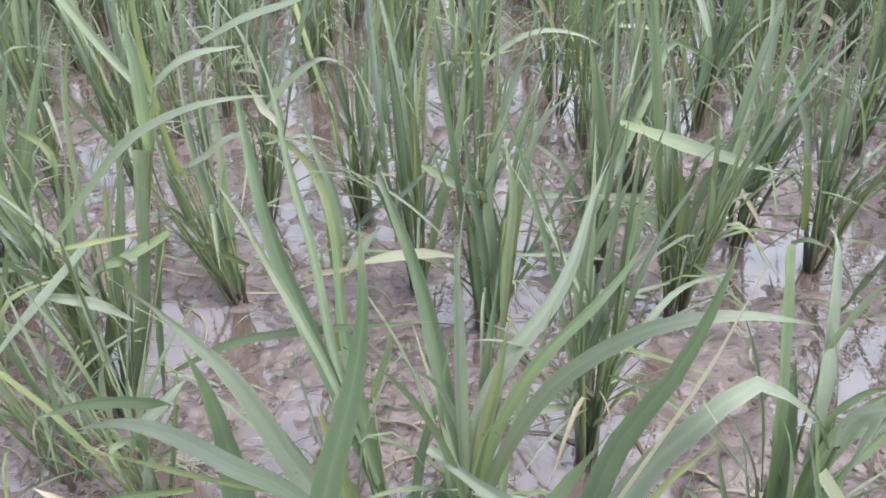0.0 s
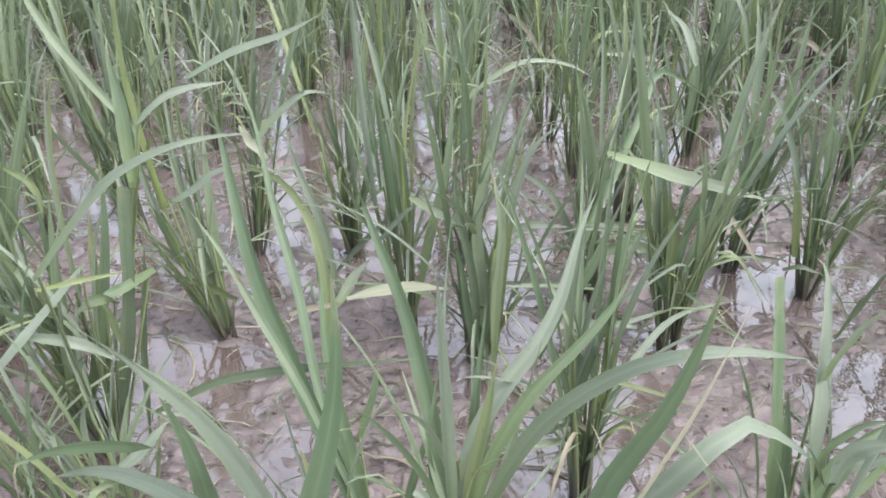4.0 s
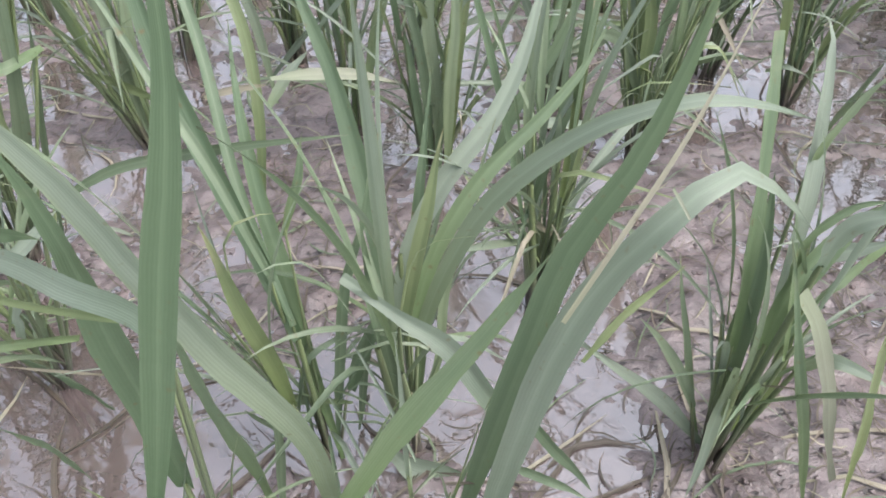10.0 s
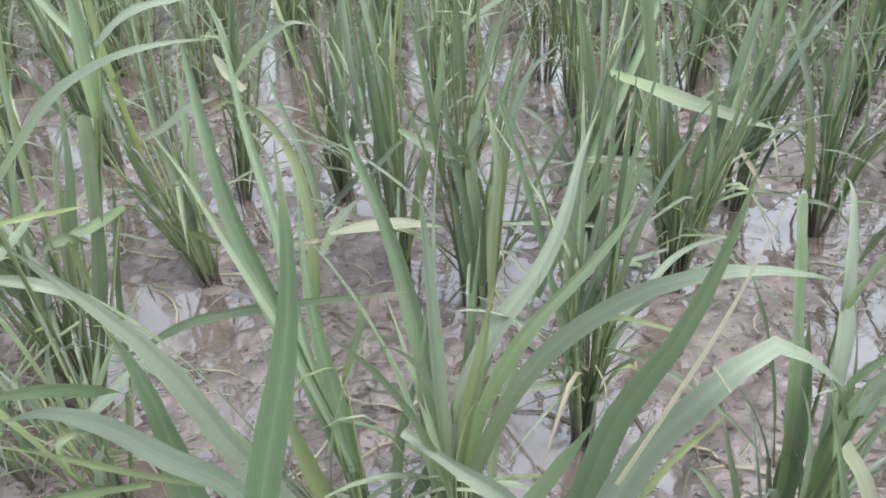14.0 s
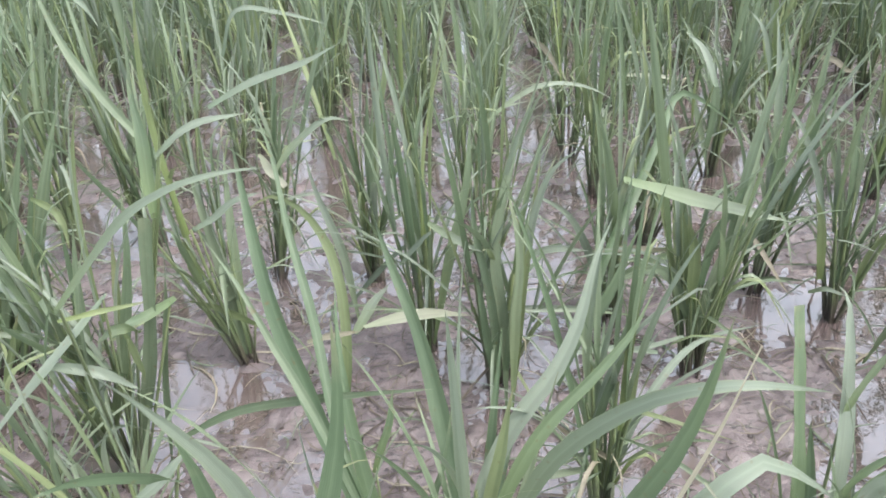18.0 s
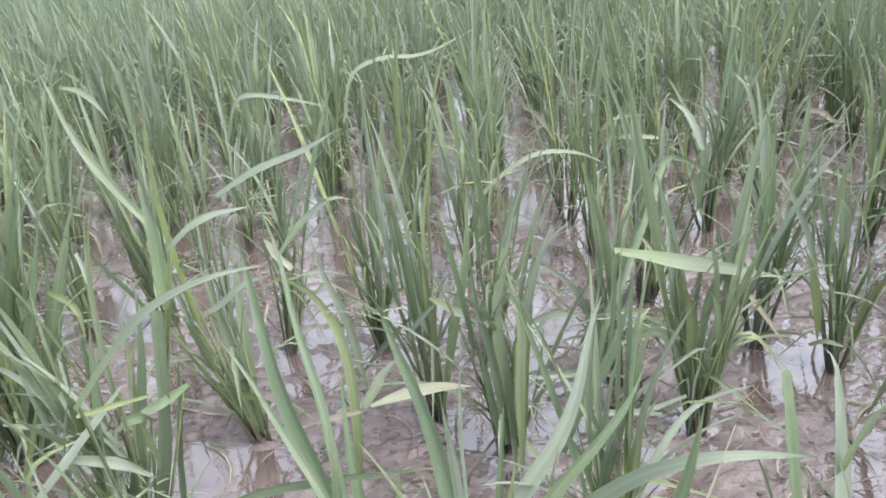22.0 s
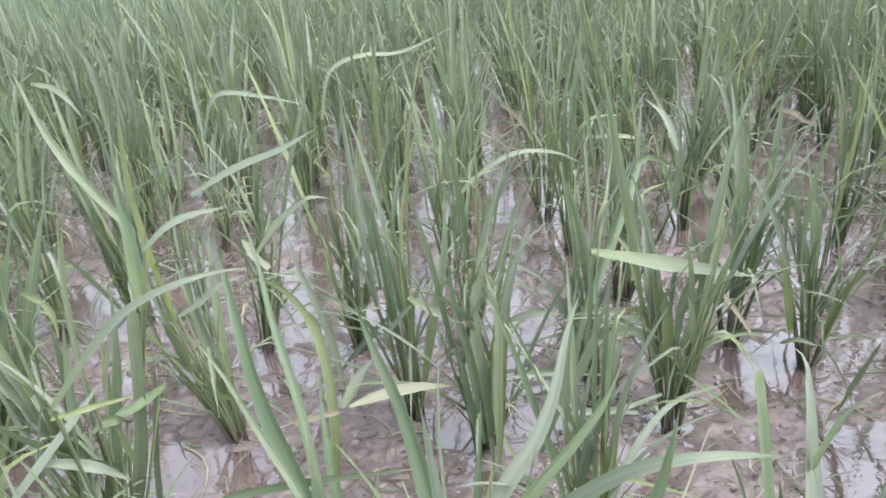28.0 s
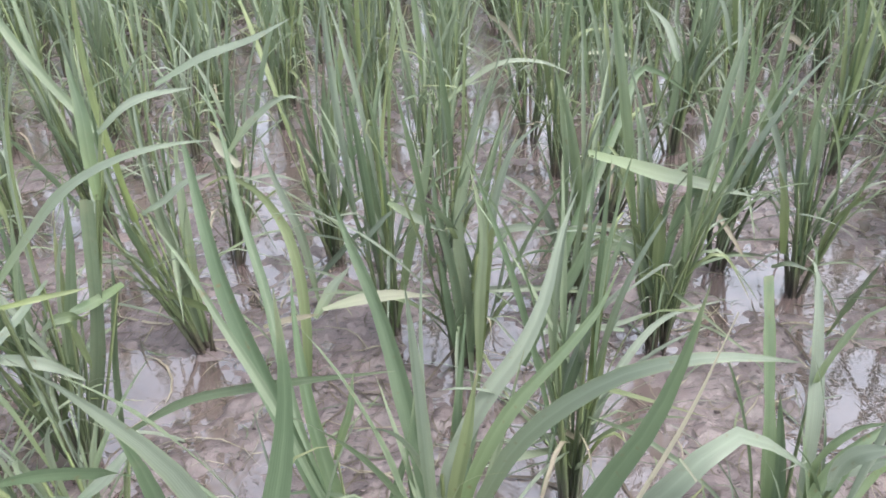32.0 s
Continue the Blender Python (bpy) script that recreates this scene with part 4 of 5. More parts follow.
blade("C", [(0.334, 0.9, 0.007), (0.329, 0.919, 0.102), (0.318, 0.936, 0.183), (0.305, 0.957, 0.274), (0.29, 0.98, 0.365)], 0.0148, GREEN, fold=0.35)
blade("C", [(0.338, 0.9, 0.027), (0.355, 0.927, 0.125), (0.387, 0.95, 0.199), (0.413, 0.976, 0.278), (0.427, 1, 0.354)], 0.0148, GREEN, fold=0.3)
blade("C", [(0.323, 0.9, 0.086), (0.259, 0.873, 0.186), (0.221, 0.86, 0.183), (0.194, 0.85, 0.177)], 0.0149, GREEN)
blade("C", [(0.316, 0.88, 0.127), (0.31, 0.88, 0.213), (0.299, 0.88, 0.261)], 0.0169, YELLOW, fold=0.3)
blade("C", [(0.191, 0.95, 0.173), (0.246, 0.95, 0.175), (0.309, 0.95, 0.168)], 0.0094, STRAW)
blade("C", [(0.094, 0.98, 0.149), (0.13, 0.976, 0.163), (0.19, 0.97, 0.162)], 0.0113, PALE)
blade("C", [(0.334, 0.9, -0.008), (0.326, 0.927, 0.094), (0.308, 0.955, 0.191), (0.299, 0.98, 0.276)], 0.0165, YELLOW, fold=0.4)
blade("C", [(0.339, 0.9, 0.003), (0.353, 0.93, 0.111), (0.391, 0.955, 0.187), (0.381, 0.98, 0.272)], 0.0143, GREEN, fold=0.4)
blade("D", [(0.495, 1.1, 0.015), (0.493, 1.1, 0.13), (0.483, 1.1, 0.234), (0.461, 1.1, 0.305), (0.439, 1.1, 0.338)], 0.0156, PALE, fold=0.3)
blade("D", [(0.494, 1.1, 0.048), (0.53, 1.135, 0.142), (0.57, 1.173, 0.24), (0.582, 1.2, 0.312)], 0.0136, GREEN, fold=0.3)
blade("D", [(0.411, 1, 0.196), (0.441, 0.978, 0.147), (0.483, 0.95, 0.086)], 0.0082, STRAW)
blade("D", [(0.534, 1, 0.18), (0.506, 1.009, 0.272), (0.472, 1.016, 0.336), (0.448, 1.02, 0.363)], 0.0108, PALE, fold=0.3)
blade("D", [(0.623, 1.5, 0.254), (0.596, 1.5, 0.341), (0.56, 1.5, 0.385)], 0.0105, PALE)
blade("D", [(0.489, 1.09, 0.009), (0.507, 1.112, 0.099), (0.542, 1.129, 0.151), (0.584, 1.15, 0.22)], 0.0125, GREEN, fold=0.4)
blade("D", [(0.479, 1.09, 0.015), (0.461, 1.113, 0.1), (0.441, 1.129, 0.155), (0.426, 1.15, 0.227)], 0.0149, GREEN, fold=0.4)
blade("K", [(0.596, 1.02, 0.028), (0.595, 1.047, 0.133), (0.6, 1.073, 0.232), (0.605, 1.1, 0.324)], 0.0139, GREEN, fold=0.3)
blade("K", [(0.52, 0.95, 0.113), (0.509, 0.95, 0.186), (0.489, 0.95, 0.254)], 0.0125, YELLOW)
blade("K", [(0.595, 1, 0.05), (0.61, 0.99, 0.143), (0.652, 0.98, 0.2)], 0.0149, YELLOW, fold=0.3)
blade("K", [(0.598, 1.04, 0.009), (0.597, 1.062, 0.132), (0.579, 1.078, 0.221), (0.543, 1.1, 0.332)], 0.0125, GREEN, fold=0.4)
blade("K", [(0.602, 1.04, 0.009), (0.602, 1.017, 0.136), (0.618, 1, 0.209)], 0.0155, GREEN, fold=0.4)
blade("N", [(0.544, 1.55, 0.017), (0.508, 1.577, 0.158), (0.476, 1.6, 0.268)], 0.0146, GREEN, fold=0.3)
blade("M", [(-0.144, 1.17, 0.115), (-0.134, 1.17, 0.259), (-0.106, 1.17, 0.389), (-0.106, 1.17, 0.509)], 0.0125, YELLOW, fold=0.2)
blade("M", [(-0.432, 1.4, 0.36), (-0.392, 1.4, 0.442), (-0.305, 1.4, 0.433), (-0.221, 1.4, 0.407)], 0.0100, PALE)
blade("M", [(-0.335, 1, 0.391), (-0.275, 1.017, 0.418), (-0.199, 1.036, 0.439), (-0.147, 1.05, 0.46)], 0.0119, PALE, fold=0.2)
blade("M", [(-0.29, 1.1, 0.247), (-0.246, 1.121, 0.294), (-0.192, 1.14, 0.321), (-0.163, 1.15, 0.311)], 0.0125, PALE)
blade("M", [(-0.163, 1.17, 0.005), (-0.164, 1.196, 0.129), (-0.183, 1.228, 0.266), (-0.194, 1.25, 0.359)], 0.0125, GREEN, fold=0.3)
blade("M", [(-0.156, 1.17, 0.028), (-0.122, 1.195, 0.15), (-0.103, 1.222, 0.274), (-0.063, 1.25, 0.391)], 0.0125, GREEN, fold=0.3)
blade("Y", [(0.035, 1.3, 0.23), (0.093, 1.313, 0.276), (0.148, 1.325, 0.301), (0.235, 1.34, 0.292), (0.289, 1.35, 0.26)], 0.0097, PALE, fold=0.2)
blade("H", [(0.403, 1.15, 0.342), (0.388, 1.177, 0.389), (0.361, 1.2, 0.419)], 0.0120, PALE, fold=0.2)
blade("H", [(0.416, 1.2, 0.22), (0.419, 1.2, 0.319), (0.399, 1.2, 0.376), (0.364, 1.2, 0.417)], 0.0137, GREEN, fold=0.2)
blade("H", [(0.352, 1.6, 0.234), (0.424, 1.6, 0.228), (0.491, 1.6, 0.213)], 0.0109, BLEACHED)
blade("H", [(0.366, 1.27, 0.009), (0.353, 1.295, 0.116), (0.34, 1.32, 0.218), (0.309, 1.35, 0.337)], 0.0127, GREEN, fold=0.4)
blade("X", [(-0.479, 1.15, 0.25), (-0.566, 1.186, 0.35), (-0.633, 1.219, 0.449), (-0.672, 1.25, 0.55)], 0.0152, GREEN, fold=0.3)
blade("X", [(-0.672, 1.3, 0.513), (-0.63, 1.284, 0.505), (-0.598, 1.267, 0.483), (-0.579, 1.25, 0.455)], 0.0104, PALE)
blade("X", [(-0.656, 1.5, 0.352), (-0.654, 1.5, 0.45), (-0.663, 1.5, 0.527), (-0.683, 1.5, 0.56)], 0.0121, PALE, fold=0.2)
blade("O", [(-0.269, 1.8, 0.274), (-0.226, 1.828, 0.392), (-0.154, 1.845, 0.412), (-0.085, 1.86, 0.406), (0.091, 1.9, 0.457)], 0.0119, PALE, fold=0.2)
blade("Z", [(0.614, 1.35, 0.185), (0.676, 1.35, 0.213), (0.765, 1.35, 0.175)], 0.0085, PALE)
blade("V", [(-0.687, 0.93, 0.018), (-0.666, 0.953, 0.192), (-0.643, 0.976, 0.352), (-0.589, 1, 0.505)], 0.0188, GREEN, fold=0.3)
blade("V", [(-0.674, 0.93, 0.028), (-0.625, 0.956, 0.186), (-0.581, 0.978, 0.307), (-0.531, 1, 0.421)], 0.0145, GREEN, fold=0.3)
blade("V", [(-0.684, 0.92, 0.027), (-0.688, 0.937, 0.205), (-0.678, 0.95, 0.331)], 0.0166, GREEN, fold=0.3)
blade("V", [(-0.559, 0.9, 0.31), (-0.527, 0.892, 0.293), (-0.516, 0.88, 0.244)], 0.0103, YELLOW)
blade("V", [(-0.69, 0.93, -0.002), (-0.681, 0.953, 0.119), (-0.665, 0.976, 0.232), (-0.618, 1, 0.336)], 0.0253, GREEN, fold=0.4)
blade("V", [(-0.686, 0.93, -0.002), (-0.653, 0.956, 0.116), (-0.614, 0.983, 0.226), (-0.568, 1.02, 0.369)], 0.0220, GREEN, fold=0.4)
blade("U", [(-0.233, 0.47, 0.234), (-0.241, 0.452, 0.256), (-0.269, 0.435, 0.275), (-0.293, 0.418, 0.286), (-0.312, 0.4, 0.291)], 0.0135, BROAD, fold=0.2, neck=0.5)
blade("U", [(-0.281, 0.47, 0.208), (-0.261, 0.48, 0.22), (-0.247, 0.49, 0.233), (-0.233, 0.5, 0.241)], 0.011, PALE, fold=0.25)
blade("U", [(-0.232, 0.45, 0.154), (-0.268, 0.427, 0.174), (-0.305, 0.403, 0.191), (-0.335, 0.38, 0.202)], 0.01, GREEN, fold=0.3)
blade("S", [(-0.24, 0.34, 0.242), (-0.258, 0.35, 0.244), (-0.282, 0.36, 0.245), (-0.31, 0.37, 0.252)], 0.0085, CREAM, neck=0.6, fold=0.2)
blade("T", [(-0.419, 0.58, 0.023), (-0.407, 0.567, 0.091), (-0.4, 0.553, 0.138), (-0.399, 0.54, 0.189)], 0.013, GREEN, fold=0.3)
blade("T", [(-0.423, 0.59, 0.001), (-0.413, 0.593, 0.053), (-0.406, 0.597, 0.094), (-0.394, 0.6, 0.132)], 0.011, GREEN, fold=0.4)
blade("U", [(-0.267, 0.44, 0.166), (-0.263, 0.44, 0.184), (-0.256, 0.44, 0.205)], 0.0085, PALE, neck=0.9, tip=0.8)
blade("U", [(-0.328, 0.42, 0.142), (-0.303, 0.433, 0.146), (-0.28, 0.447, 0.138), (-0.251, 0.46, 0.109)], 0.007, GREEN, fold=0.3)
blade("U", [(-0.299, 0.46, 0.159), (-0.307, 0.473, 0.181), (-0.297, 0.487, 0.18), (-0.279, 0.5, 0.15)], 0.007, GREEN, fold=0.3)
blade("I", [(-0.358, 0.66, 0.306), (-0.379, 0.625, 0.285), (-0.393, 0.59, 0.273), (-0.418, 0.555, 0.247), (-0.441, 0.52, 0.22)], 0.0105, PALE, fold=0.15, neck=0.35)
blade("I", [(-0.539, 0.7, 0.15), (-0.527, 0.703, 0.181), (-0.509, 0.707, 0.219), (-0.494, 0.71, 0.256)], 0.008, YELLOW, fold=0.3)
blade("V", [(-0.639, 0.85, 0.231), (-0.589, 0.817, 0.232), (-0.539, 0.783, 0.217), (-0.505, 0.75, 0.178)], 0.008, PALE, fold=0.2)
blade("V", [(-0.617, 0.8, 0.169), (-0.589, 0.81, 0.154), (-0.553, 0.82, 0.149)], 0.0075, PALE)
blade("V", [(-0.414, 0.66, 0.219), (-0.428, 0.647, 0.245), (-0.448, 0.633, 0.278), (-0.466, 0.62, 0.31)], 0.012, GREEN, fold=0.25)
blade("R", [(0.375, 0.36, 0.009), (0.341, 0.35, 0.132), (0.313, 0.34, 0.233), (0.29, 0.33, 0.311)], 0.0155, YELLOW, fold=0.35)
blade("R", [(0.323, 0.47, 0.187), (0.343, 0.467, 0.2), (0.369, 0.463, 0.208), (0.388, 0.46, 0.218)], 0.015, PALE, fold=0.2, neck=0.8)
blade("R", [(0.422, 0.5, 0.191), (0.391, 0.487, 0.17), (0.36, 0.473, 0.149), (0.334, 0.46, 0.128)], 0.016, BROAD, fold=0.4)
blade("K", [(0.557, 0.86, 0.029), (0.565, 0.847, 0.086), (0.574, 0.833, 0.14), (0.583, 0.82, 0.181)], 0.0145, GREEN, fold=0.35)
blade("Z", [(0.825, 1.75, 0.212), (0.858, 1.733, 0.207), (0.885, 1.717, 0.187), (0.91, 1.7, 0.186)], 0.013, STRAW)
blade("Y", [(0.165, 1.75, 0.287), (0.195, 1.717, 0.27), (0.216, 1.683, 0.242), (0.23, 1.65, 0.217)], 0.012, STRAW)
blade("F", [(-0.185, 0.97, 0.036), (-0.182, 0.963, 0.136), (-0.184, 0.957, 0.2), (-0.203, 0.95, 0.233)], 0.0095, YELLOW)
blade("W", [(0.074, 1.0, -0.119), (0.057, 1.033, -0.003), (0.044, 1.067, 0.111), (0.025, 1.1, 0.201)], 0.011, BROAD)
blade("C", [(0.323, 0.9, 0.126), (0.306, 0.9, 0.22), (0.298, 0.9, 0.257)], 0.0125, YELLOW, fold=0.4)
blade("C", [(0.331, 0.9, 0.135), (0.346, 0.91, 0.211), (0.369, 0.92, 0.256), (0.402, 0.93, 0.3)], 0.015, BROAD, fold=0.4)
blade("B", [(0.113, 0.7, 0.137), (0.136, 0.707, 0.195), (0.168, 0.713, 0.251), (0.2, 0.72, 0.333)], 0.013, BROAD, fold=0.3)
blade("V", [(-0.751, 0.93, -0.044), (-0.696, 0.935, 0.126), (-0.659, 0.94, 0.258), (-0.608, 0.945, 0.378), (-0.566, 0.95, 0.472)], 0.017, BROAD, fold=0.4)
blade("V", [(-0.705, 0.93, -0.048), (-0.653, 0.93, 0.104), (-0.597, 0.93, 0.239), (-0.563, 0.93, 0.354)], 0.016, BROAD, fold=0.4)
blade("V", [(-0.72, 0.92, -0.037), (-0.673, 0.925, 0.11), (-0.632, 0.93, 0.223), (-0.589, 0.935, 0.328), (-0.558, 0.94, 0.409)], 0.015, BROAD, fold=0.4)
blade("V", [(-0.753, 0.92, -0.011), (-0.714, 0.927, 0.133), (-0.667, 0.933, 0.263), (-0.627, 0.94, 0.373)], 0.017, BROAD, fold=0.4)
blade("V", [(-0.676, 0.92, -0.03), (-0.637, 0.92, 0.067), (-0.6, 0.92, 0.188), (-0.558, 0.92, 0.279)], 0.012, BROAD, fold=0.3)
blade("G", [(0.34, 1.05, 0.114), (0.286, 1.033, 0.124), (0.229, 1.017, 0.131), (0.175, 1.0, 0.134)], 0.0095, GREEN)
blade("G", [(0.338, 1.05, 0.11), (0.297, 1.033, 0.104), (0.255, 1.017, 0.093), (0.212, 1.0, 0.094)], 0.014, BROAD, fold=0.3)
blade("G", [(0.332, 1.05, 0.104), (0.29, 1.035, 0.089), (0.244, 1.02, 0.075)], 0.0115, GREEN, fold=0.3)
blade("C", [(0.305, 0.86, 0.085), (0.243, 0.84, 0.081), (0.184, 0.82, 0.095), (0.139, 0.8, 0.102)], 0.0075, PALE)
blade("B", [(0.255, 0.8, 0.104), (0.201, 0.787, 0.122), (0.163, 0.773, 0.132), (0.119, 0.76, 0.136)], 0.0085, PALE)
blade("E", [(0.221, 0.93, 0.086), (0.141, 0.943, 0.084), (0.057, 0.957, 0.075), (-0.029, 0.97, 0.062)], 0.006, PALE)
blade("F", [(0.237, 0.9, 0.096), (0.168, 0.88, 0.119), (0.094, 0.86, 0.134), (0.024, 0.84, 0.145)], 0.0055, PALE)
blade("I", [(-0.316, 0.72, 0.261), (-0.34, 0.7, 0.253), (-0.358, 0.68, 0.253), (-0.373, 0.66, 0.243)], 0.0115, BROAD, fold=0.2)
blade("I", [(-0.386, 0.7, 0.169), (-0.402, 0.66, 0.209), (-0.411, 0.62, 0.234)], 0.01, BROAD)
blade("I", [(-0.344, 0.68, 0.244), (-0.355, 0.673, 0.254), (-0.371, 0.667, 0.253), (-0.386, 0.66, 0.243)], 0.012, GREEN)
blade("V", [(-0.63, 1.0, 0.165), (-0.657, 0.99, 0.175), (-0.687, 0.98, 0.17)], 0.006, PALE)
blade("M", [(-0.294, 1.1, 0.197), (-0.231, 1.11, 0.206), (-0.18, 1.12, 0.186)], 0.006, PALE)
blade("M", [(-0.186, 1.05, 0.029), (-0.132, 1.033, 0.098), (-0.093, 1.017, 0.146), (-0.043, 1.0, 0.188)], 0.01, PALE, fold=0.3)
blade("D", [(0.428, 1.05, 0.041), (0.478, 1.025, 0.071), (0.53, 1.0, 0.078)], 0.008, GREEN)
blade("K", [(0.523, 0.98, 0.072), (0.54, 0.965, 0.086), (0.569, 0.95, 0.08)], 0.0075, PALE)


def free(x, y, gap):
    return all((x - a) ** 2 + (y - b) ** 2 > gap * gap for a, b in taken)


# the rows of the field run away from the path; those behind and beside follow on
VARIANTS = [whole_hill(np.random.default_rng(500 + k)) for k in range(14)]
VARIANT_MESH = [(a.mesh("stem_tuft", [STEM_STUFF]), b.mesh("leaf_tuft", [GREEN_HAZED, PALE, YELLOW])) for a, b in VARIANTS]
spots = []
for row in range(-84, 82):
    for k in range(-3, 150):
        x, y = 0.33 + 0.205 * (row + 0.5) + 0.05 * k * 0.1 + rng.normal(0, 0.032), 0.42 + 0.182 * k + rng.normal(0, 0.035)
        spots.append((x, y))
spots = [s for s in spots if abs(s[0]) < 0.72 * s[1] + 0.55]
# open water and bare mud between the rows
OPEN = [(-0.86, 1.68), (-0.336, 1.616), (0.257, 1.936), (-0.141, 2.046), (0.195, 1.445), (-1.17, 2.2), (0.769, 1.51), (0.70, 1.98), (-0.50, 1.12), (-0.36, 1.40), (0.16, 1.75), (0.44, 3.1), (0.62, 1.25),
        (-1.06, 1.86), (-0.84, 1.50), (-0.70, 1.22), (-0.496, 2.357), (-0.434, 1.99), (0.32, 2.27), (0.41, 2.75), (-0.157, 2.43), (0.93, 1.92), (-0.45, 1.45), (0.86, 1.70)]
middle, far = [], []
for x, y in spots:
    if y < 0.95 and abs(x) < 0.62:
        continue
    if any((x - a) ** 2 + (y - b) ** 2 < 0.105**2 for a, b in OPEN):
        continue
    if free(x, y, 0.145):
        (middle if y < 4.0 else far).append((x, y))
middle.sort(key=lambda s: s[1] + 0.3 * abs(s[0]))
single, rest = middle[:80], middle[80:]
for k, (x, y) in enumerate(single):
    rice_plant(x, y, 300 + k, int(rng.integers(7, 11)), rng.uniform(0.90, 1.08), 5.5, (rng.normal(0, 2.5), rng.normal(0, 2.5)))
for k, (x, y) in enumerate(rest[:250]):
    a, b = VARIANT_MESH[k % len(VARIANT_MESH)]
    hill = tagged(new("rice_plant"), PLANT_LABEL, "rice plant", "rice plants of the field")
    hill.matrix_basis = pose(x, y, 0, rng.normal(0, 2), rng.normal(0, 2), rng.uniform(0, 360)) @ Matrix.Scale(rng.uniform(0.92, 1.1), 4)
    tagged(part("stem_tuft", a, hill), kind="stuff")
    tagged(part("leaf_tuft", b, hill), kind="stuff")
far += rest[250:]

# the field beyond, and everything outside the way of the path
def plain_hill(seed, count=8, broad=1.0):
    """A far hill: each blade a folded strip of two rows of faces."""
    r, out, start = np.random.default_rng(seed), [[], [], []], 0
    for ox, oy, az, tilt in tillers(r, count, 6.0):
        for level in range(2 + int(r.random() < 0.6)):
            m = Matrix.Translation((ox, oy, 0)) @ Matrix.Rotation(az, 4, "Z") @ Matrix.Rotation(radians(tilt), 4, "Y")
            at = np.array(m @ Matrix.Translation((0, 0, r.uniform(0.15, 0.25) * (1 - 0.24 * level))) @ Matrix.Rotation(side_turn(r, level), 4, "Z"))
            v, _, u = blade_piece(r, 5, broad * r.uniform(0.0065, 0.012), level)
            v, u = v.reshape(5, 5, 3)[:, ::2].reshape(-1, 3), u.reshape(5, 5, 2)[:, ::2].reshape(-1, 2)
            k = (np.arange(4) * 3)[:, None] + np.arange(2)
            for box, piece in zip(out, (v @ at[:3, :3].T + at[:3, 3], np.stack([k, k + 1, k + 4, k + 3], -1).reshape(-1, 4) + start, u)):
                box.append(piece)
            start += len(v)
    return tuple(np.concatenate(b) for b in out)


LOW = [plain_hill(700 + k) for k in range(8)]
FARTHEST = [plain_hill(720 + k, 7, 1.7) for k in range(6)]
# the field goes on beside and behind, round a bare patch where one can stand
around = [(0.33 + 0.205 * (i + 0.5) + rng.normal(0, 0.03), -3.2 + 0.182 * j + rng.normal(0, 0.03)) for i in range(-22, 19) for j in range(38)]
far += [(x, y) for x, y in around if abs(x) > 0.72 * y + 0.75 and math.hypot(x, y - 0.1) > 0.75 and free(x, y, 0.15)]
field = Heap()
for x, y in far:
    if y > 9 and rng.random() < 0.6:
        continue
    v, f, u = LOW[int(rng.integers(len(LOW)))] if y < 9 else FARTHEST[int(rng.integers(len(FARTHEST)))]
    a, s = rng.uniform(0, 2 * math.pi), rng.uniform(0.95, 1.12)
    c, q = math.cos(a) * s, math.sin(a) * s
    field.add((np.stack([v[:, 0] * c - v[:, 1] * q + x, v[:, 0] * q + v[:, 1] * c + y, v[:, 2] * s], 1), f, u))
tagged(new("rice_field", field.mesh("rice_field", [GREEN_HAZED])), "dense green rice field running on into the distance", "rice field", kind="stuff")

# a low earth bank closes the field, with scrub on it
bank = Heap()
bx = np.linspace(-60, 60, 121)
prof = [(-1.2, 0.0), (-0.5, 0.45), (0.0, 0.7), (0.8, 0.72), (1.6, 0.0)]
bv = np.array([[x, 34 + py + 0.5 * noise.noise(Vector((x * 0.2, 0, 3))), pz * (1 + 0.35 * noise.noise(Vector((x * 0.4, py, 0))))] for x in bx for py, pz in prof])
k = (np.arange(len(bx) - 1) * 5)[:, None] + np.arange(4)
tagged(new("field_bank", mesh_from("field_bank", bv, np.stack([k, k + 5, k + 6, k + 1], -1).reshape(-1, 4), None, [MUD])), "low brown earth bank at the far edge of the field", "earth bank", kind="structure")

# an added, invented line of trees beyond the bank, covering the bare sky
woods = Heap()
wr = np.random.default_rng(3)
for k in range(110):
    cx, cy, h = -110 + 2.0 * k + wr.uniform(-1, 1), 95 + wr.uniform(-8, 8), wr.uniform(4.5, 9.0)
    trunk = np.array([(cx, cy, -0.2), (cx + wr.uniform(-0.3, 0.3), cy, h * 0.35), (cx + wr.uniform(-0.5, 0.5), cy, h * 0.75)])
    woods.add(tube(smooth_line(trunk, 6), np.linspace(0.22, 0.06, 6)), 1)
    for c in range(70):
        d = wr.normal(0, 1, 3)
        d /= np.linalg.norm(d)
        at = np.array([cx, cy, h * 0.62]) + d * np.array([h * 0.34, h * 0.3, h * 0.36]) * wr.uniform(0.45, 1.0)
        line = np.array([at, at + wr.normal(0, 0.35, 3), at + wr.normal(0, 0.6, 3)])
        woods.add(ribbon(smooth_line(line, 4), wr.uniform(0.5, 1.1), wr.normal(0, 1, 3), 40, 0.4))
tagged(new("far_woods", woods.mesh("far_woods", [GREEN_HAZED, STEM_STUFF])), "added backdrop of leafy green trees behind the field", "trees", kind="stuff")

# ---- what lies on the mud ----
litter_rng = np.random.default_rng(5)


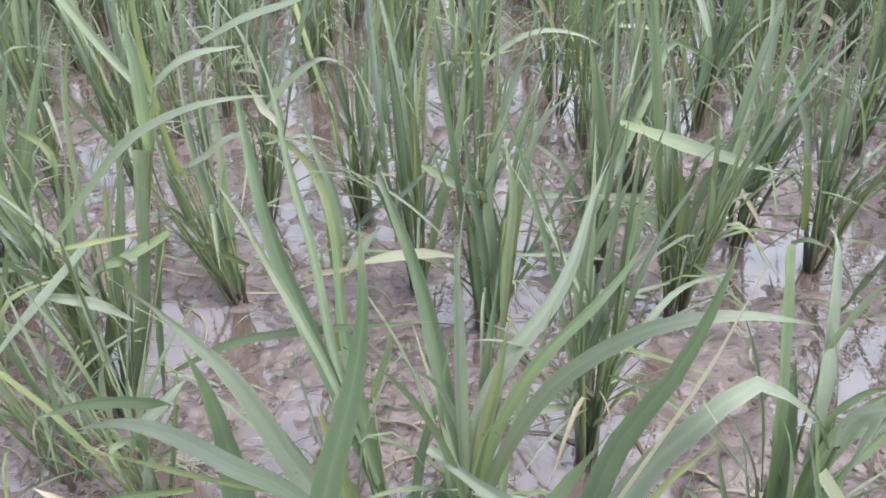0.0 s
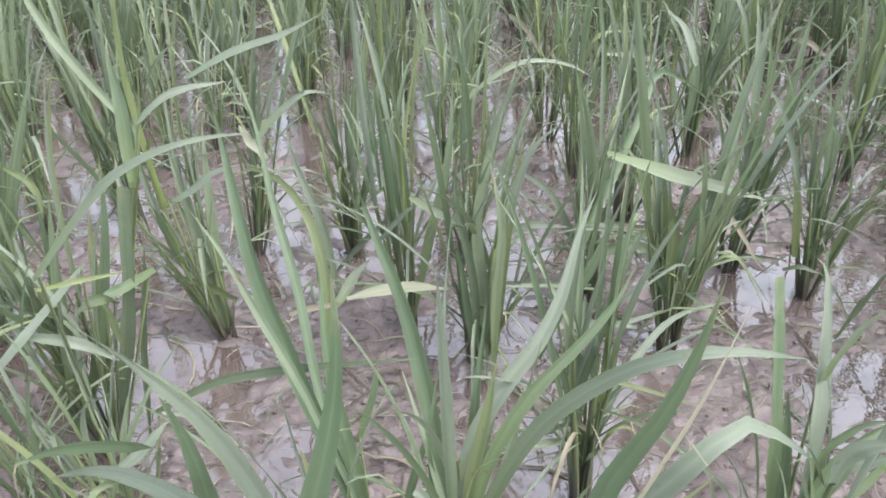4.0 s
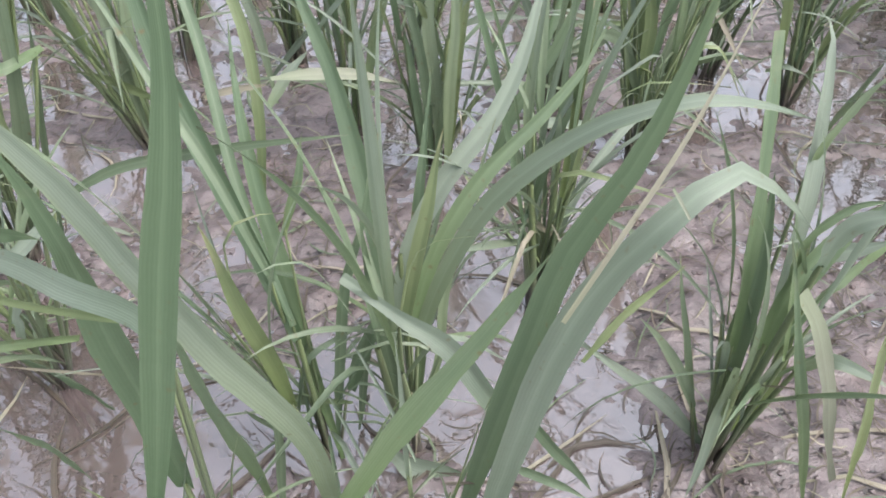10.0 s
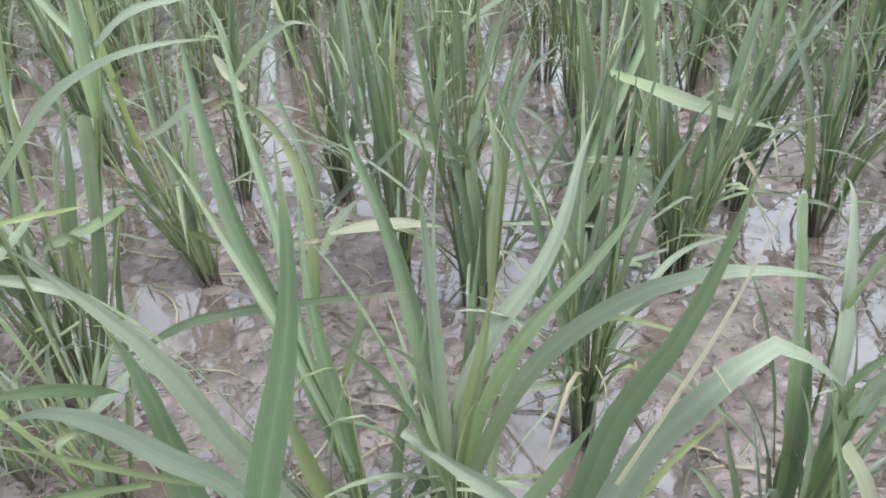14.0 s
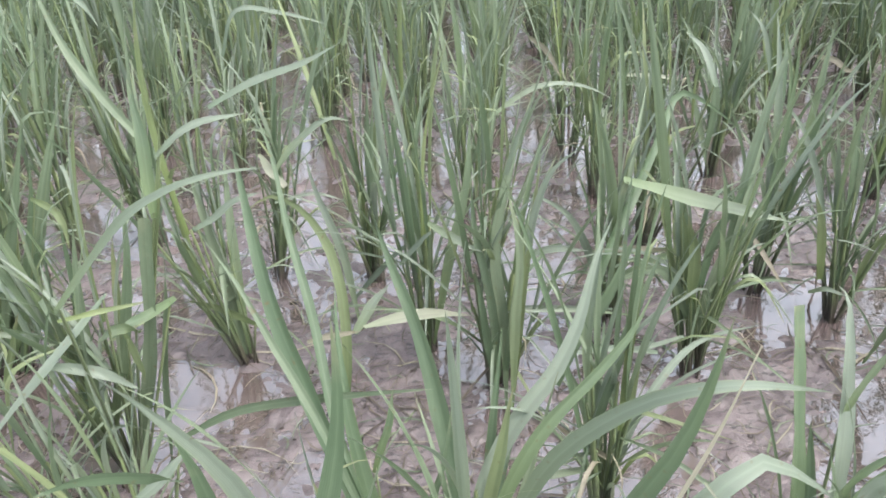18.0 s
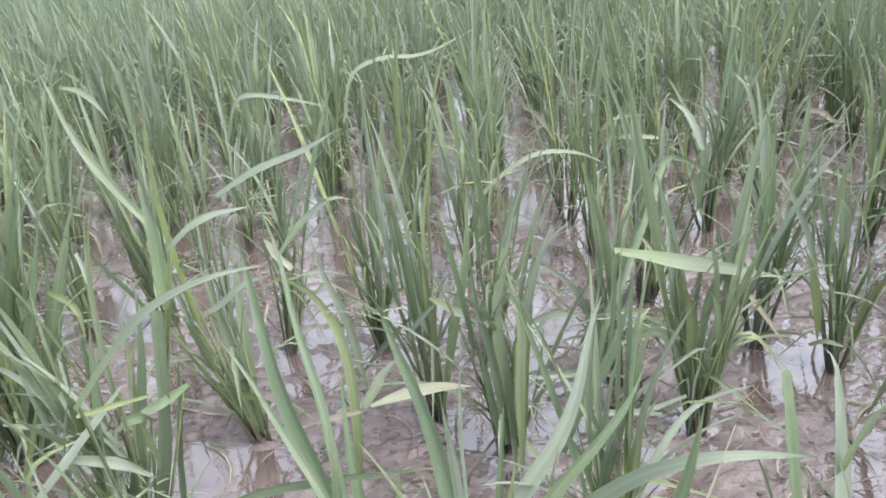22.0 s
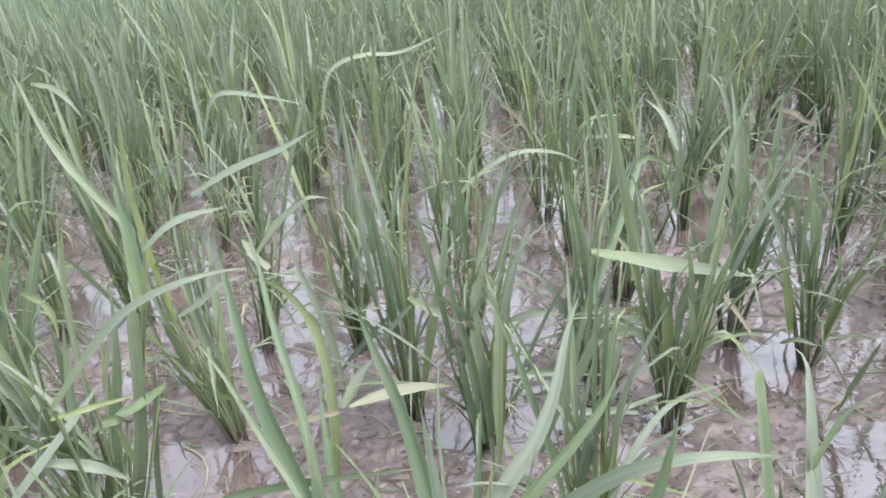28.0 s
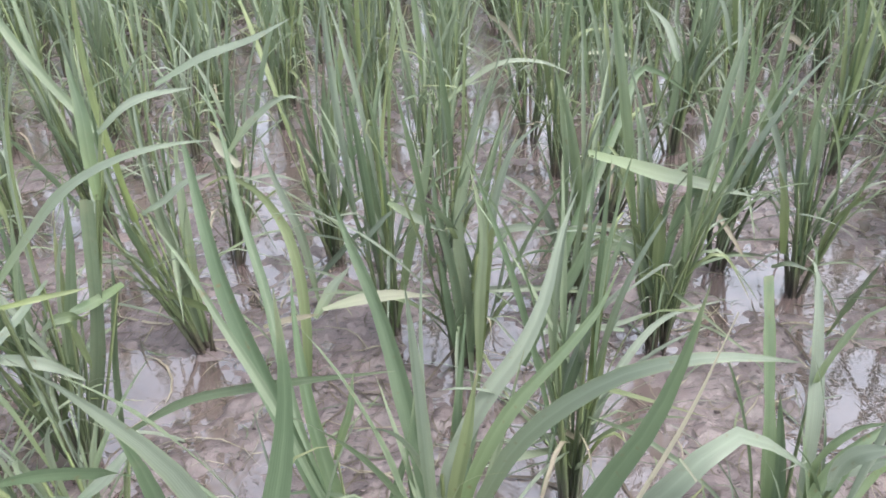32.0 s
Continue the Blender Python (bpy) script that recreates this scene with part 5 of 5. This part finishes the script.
def lying(r, x, y, length, width, lift=0.002):
    """A limp strip lying on the mud, following its lumps."""
    a, bend = r.uniform(0, 2 * math.pi), r.uniform(-1.2, 1.2)
    pts = []
    for s in np.linspace(0, 1, 6):
        px, py = x + math.cos(a + bend * s) * length * s, y + math.sin(a + bend * s) * length * s
        pts.append((px, py, max(ground_height(px, py), 0.0) + lift + 0.0015 * math.sin(s * 3.1) * r.random()))
    return ribbon(np.array(pts), width, (0, 0, 1), r.uniform(-40, 40), 0.2, 0.4)


for k in range(300):
    y = 0.34 + 1.4 * litter_rng.random() ** 1.3
    x = litter_rng.uniform(-1, 1) * (0.25 + 0.6 * y)
    if ground_height(x, y) < -0.006:
        continue
    piece = lying(litter_rng, x, y, litter_rng.uniform(0.04, 0.19), litter_rng.uniform(0.0018, 0.0058))
    kind = litter_rng.random()
    mat, words = (STRAW, "limp bleached straw strip lying on the mud") if kind < 0.22 else (GREEN, "fallen green rice blade lying on the mud") if kind < 0.42 else (ROTTEN, "limp brown rotting leaf strip lying on the mud")
    tagged(new("dead_leaf", mesh_from("dead_leaf", *piece, [mat])), words, "dead leaf", "dead leaves on the mud")
heap = Heap()
for k in range(5600):
    y = 0.3 + 3.0 * litter_rng.random() ** 1.5
    x = litter_rng.uniform(-1, 1) * (0.4 + 0.66 * y)
    if ground_height(x, y) < (0.001 if k % 3 else -0.005):
        continue
    heap.add(lying(litter_rng, x, y, litter_rng.uniform(0.008, 0.055), litter_rng.uniform(0.0008, 0.0026)))
for k in range(900):
    y = 0.36 + 0.85 * litter_rng.random()
    x = litter_rng.uniform(-1, 1) * (0.25 + 0.5 * y)
    if ground_height(x, y) > -0.003:
        heap.add(lying(litter_rng, x, y, litter_rng.uniform(0.02, 0.085), litter_rng.uniform(0.0009, 0.0030), litter_rng.uniform(0.002, 0.009)), int(litter_rng.choice(3, p=[0.62, 0.23, 0.15])))
tagged(new("straw_litter", heap.mesh("straw_litter", [ROTTEN, STRAW, GREEN_HAZED])), "scraps of rotting straw and roots strewn over the mud", "litter", kind="stuff")


def clod(r, x, y, size):
    n, m = 6, 4
    v = []
    for i in range(m + 1):
        for j in range(n):
            th, ph = math.pi * i / m, 2 * math.pi * j / n
            k = size * r.uniform(0.5, 1.35)
            v.append((x + k * math.sin(th) * math.cos(ph), y + k * math.sin(th) * math.sin(ph), max(ground_height(x, y), -0.001) + 0.55 * k * math.cos(th) + size * 0.2))
    f = [(i * n + j, i * n + (j + 1) % n, (i + 1) * n + (j + 1) % n, (i + 1) * n + j) for i in range(m) for j in range(n)]
    return np.array(v), np.array(f), np.zeros((len(v), 2))


heap = Heap()
for k in range(3400):
    y = 0.3 + 2.4 * litter_rng.random() ** 1.5
    x = litter_rng.uniform(-1, 1) * (0.4 + 0.66 * y)
    if ground_height(x, y) > -0.002:
        heap.add(clod(litter_rng, x, y, litter_rng.uniform(0.0012, 0.0042)))
tagged(new("mud_clods", heap.mesh("mud_clods", [MUD])), "small dark clods and crumbs of wet mud", "mud", kind="stuff")
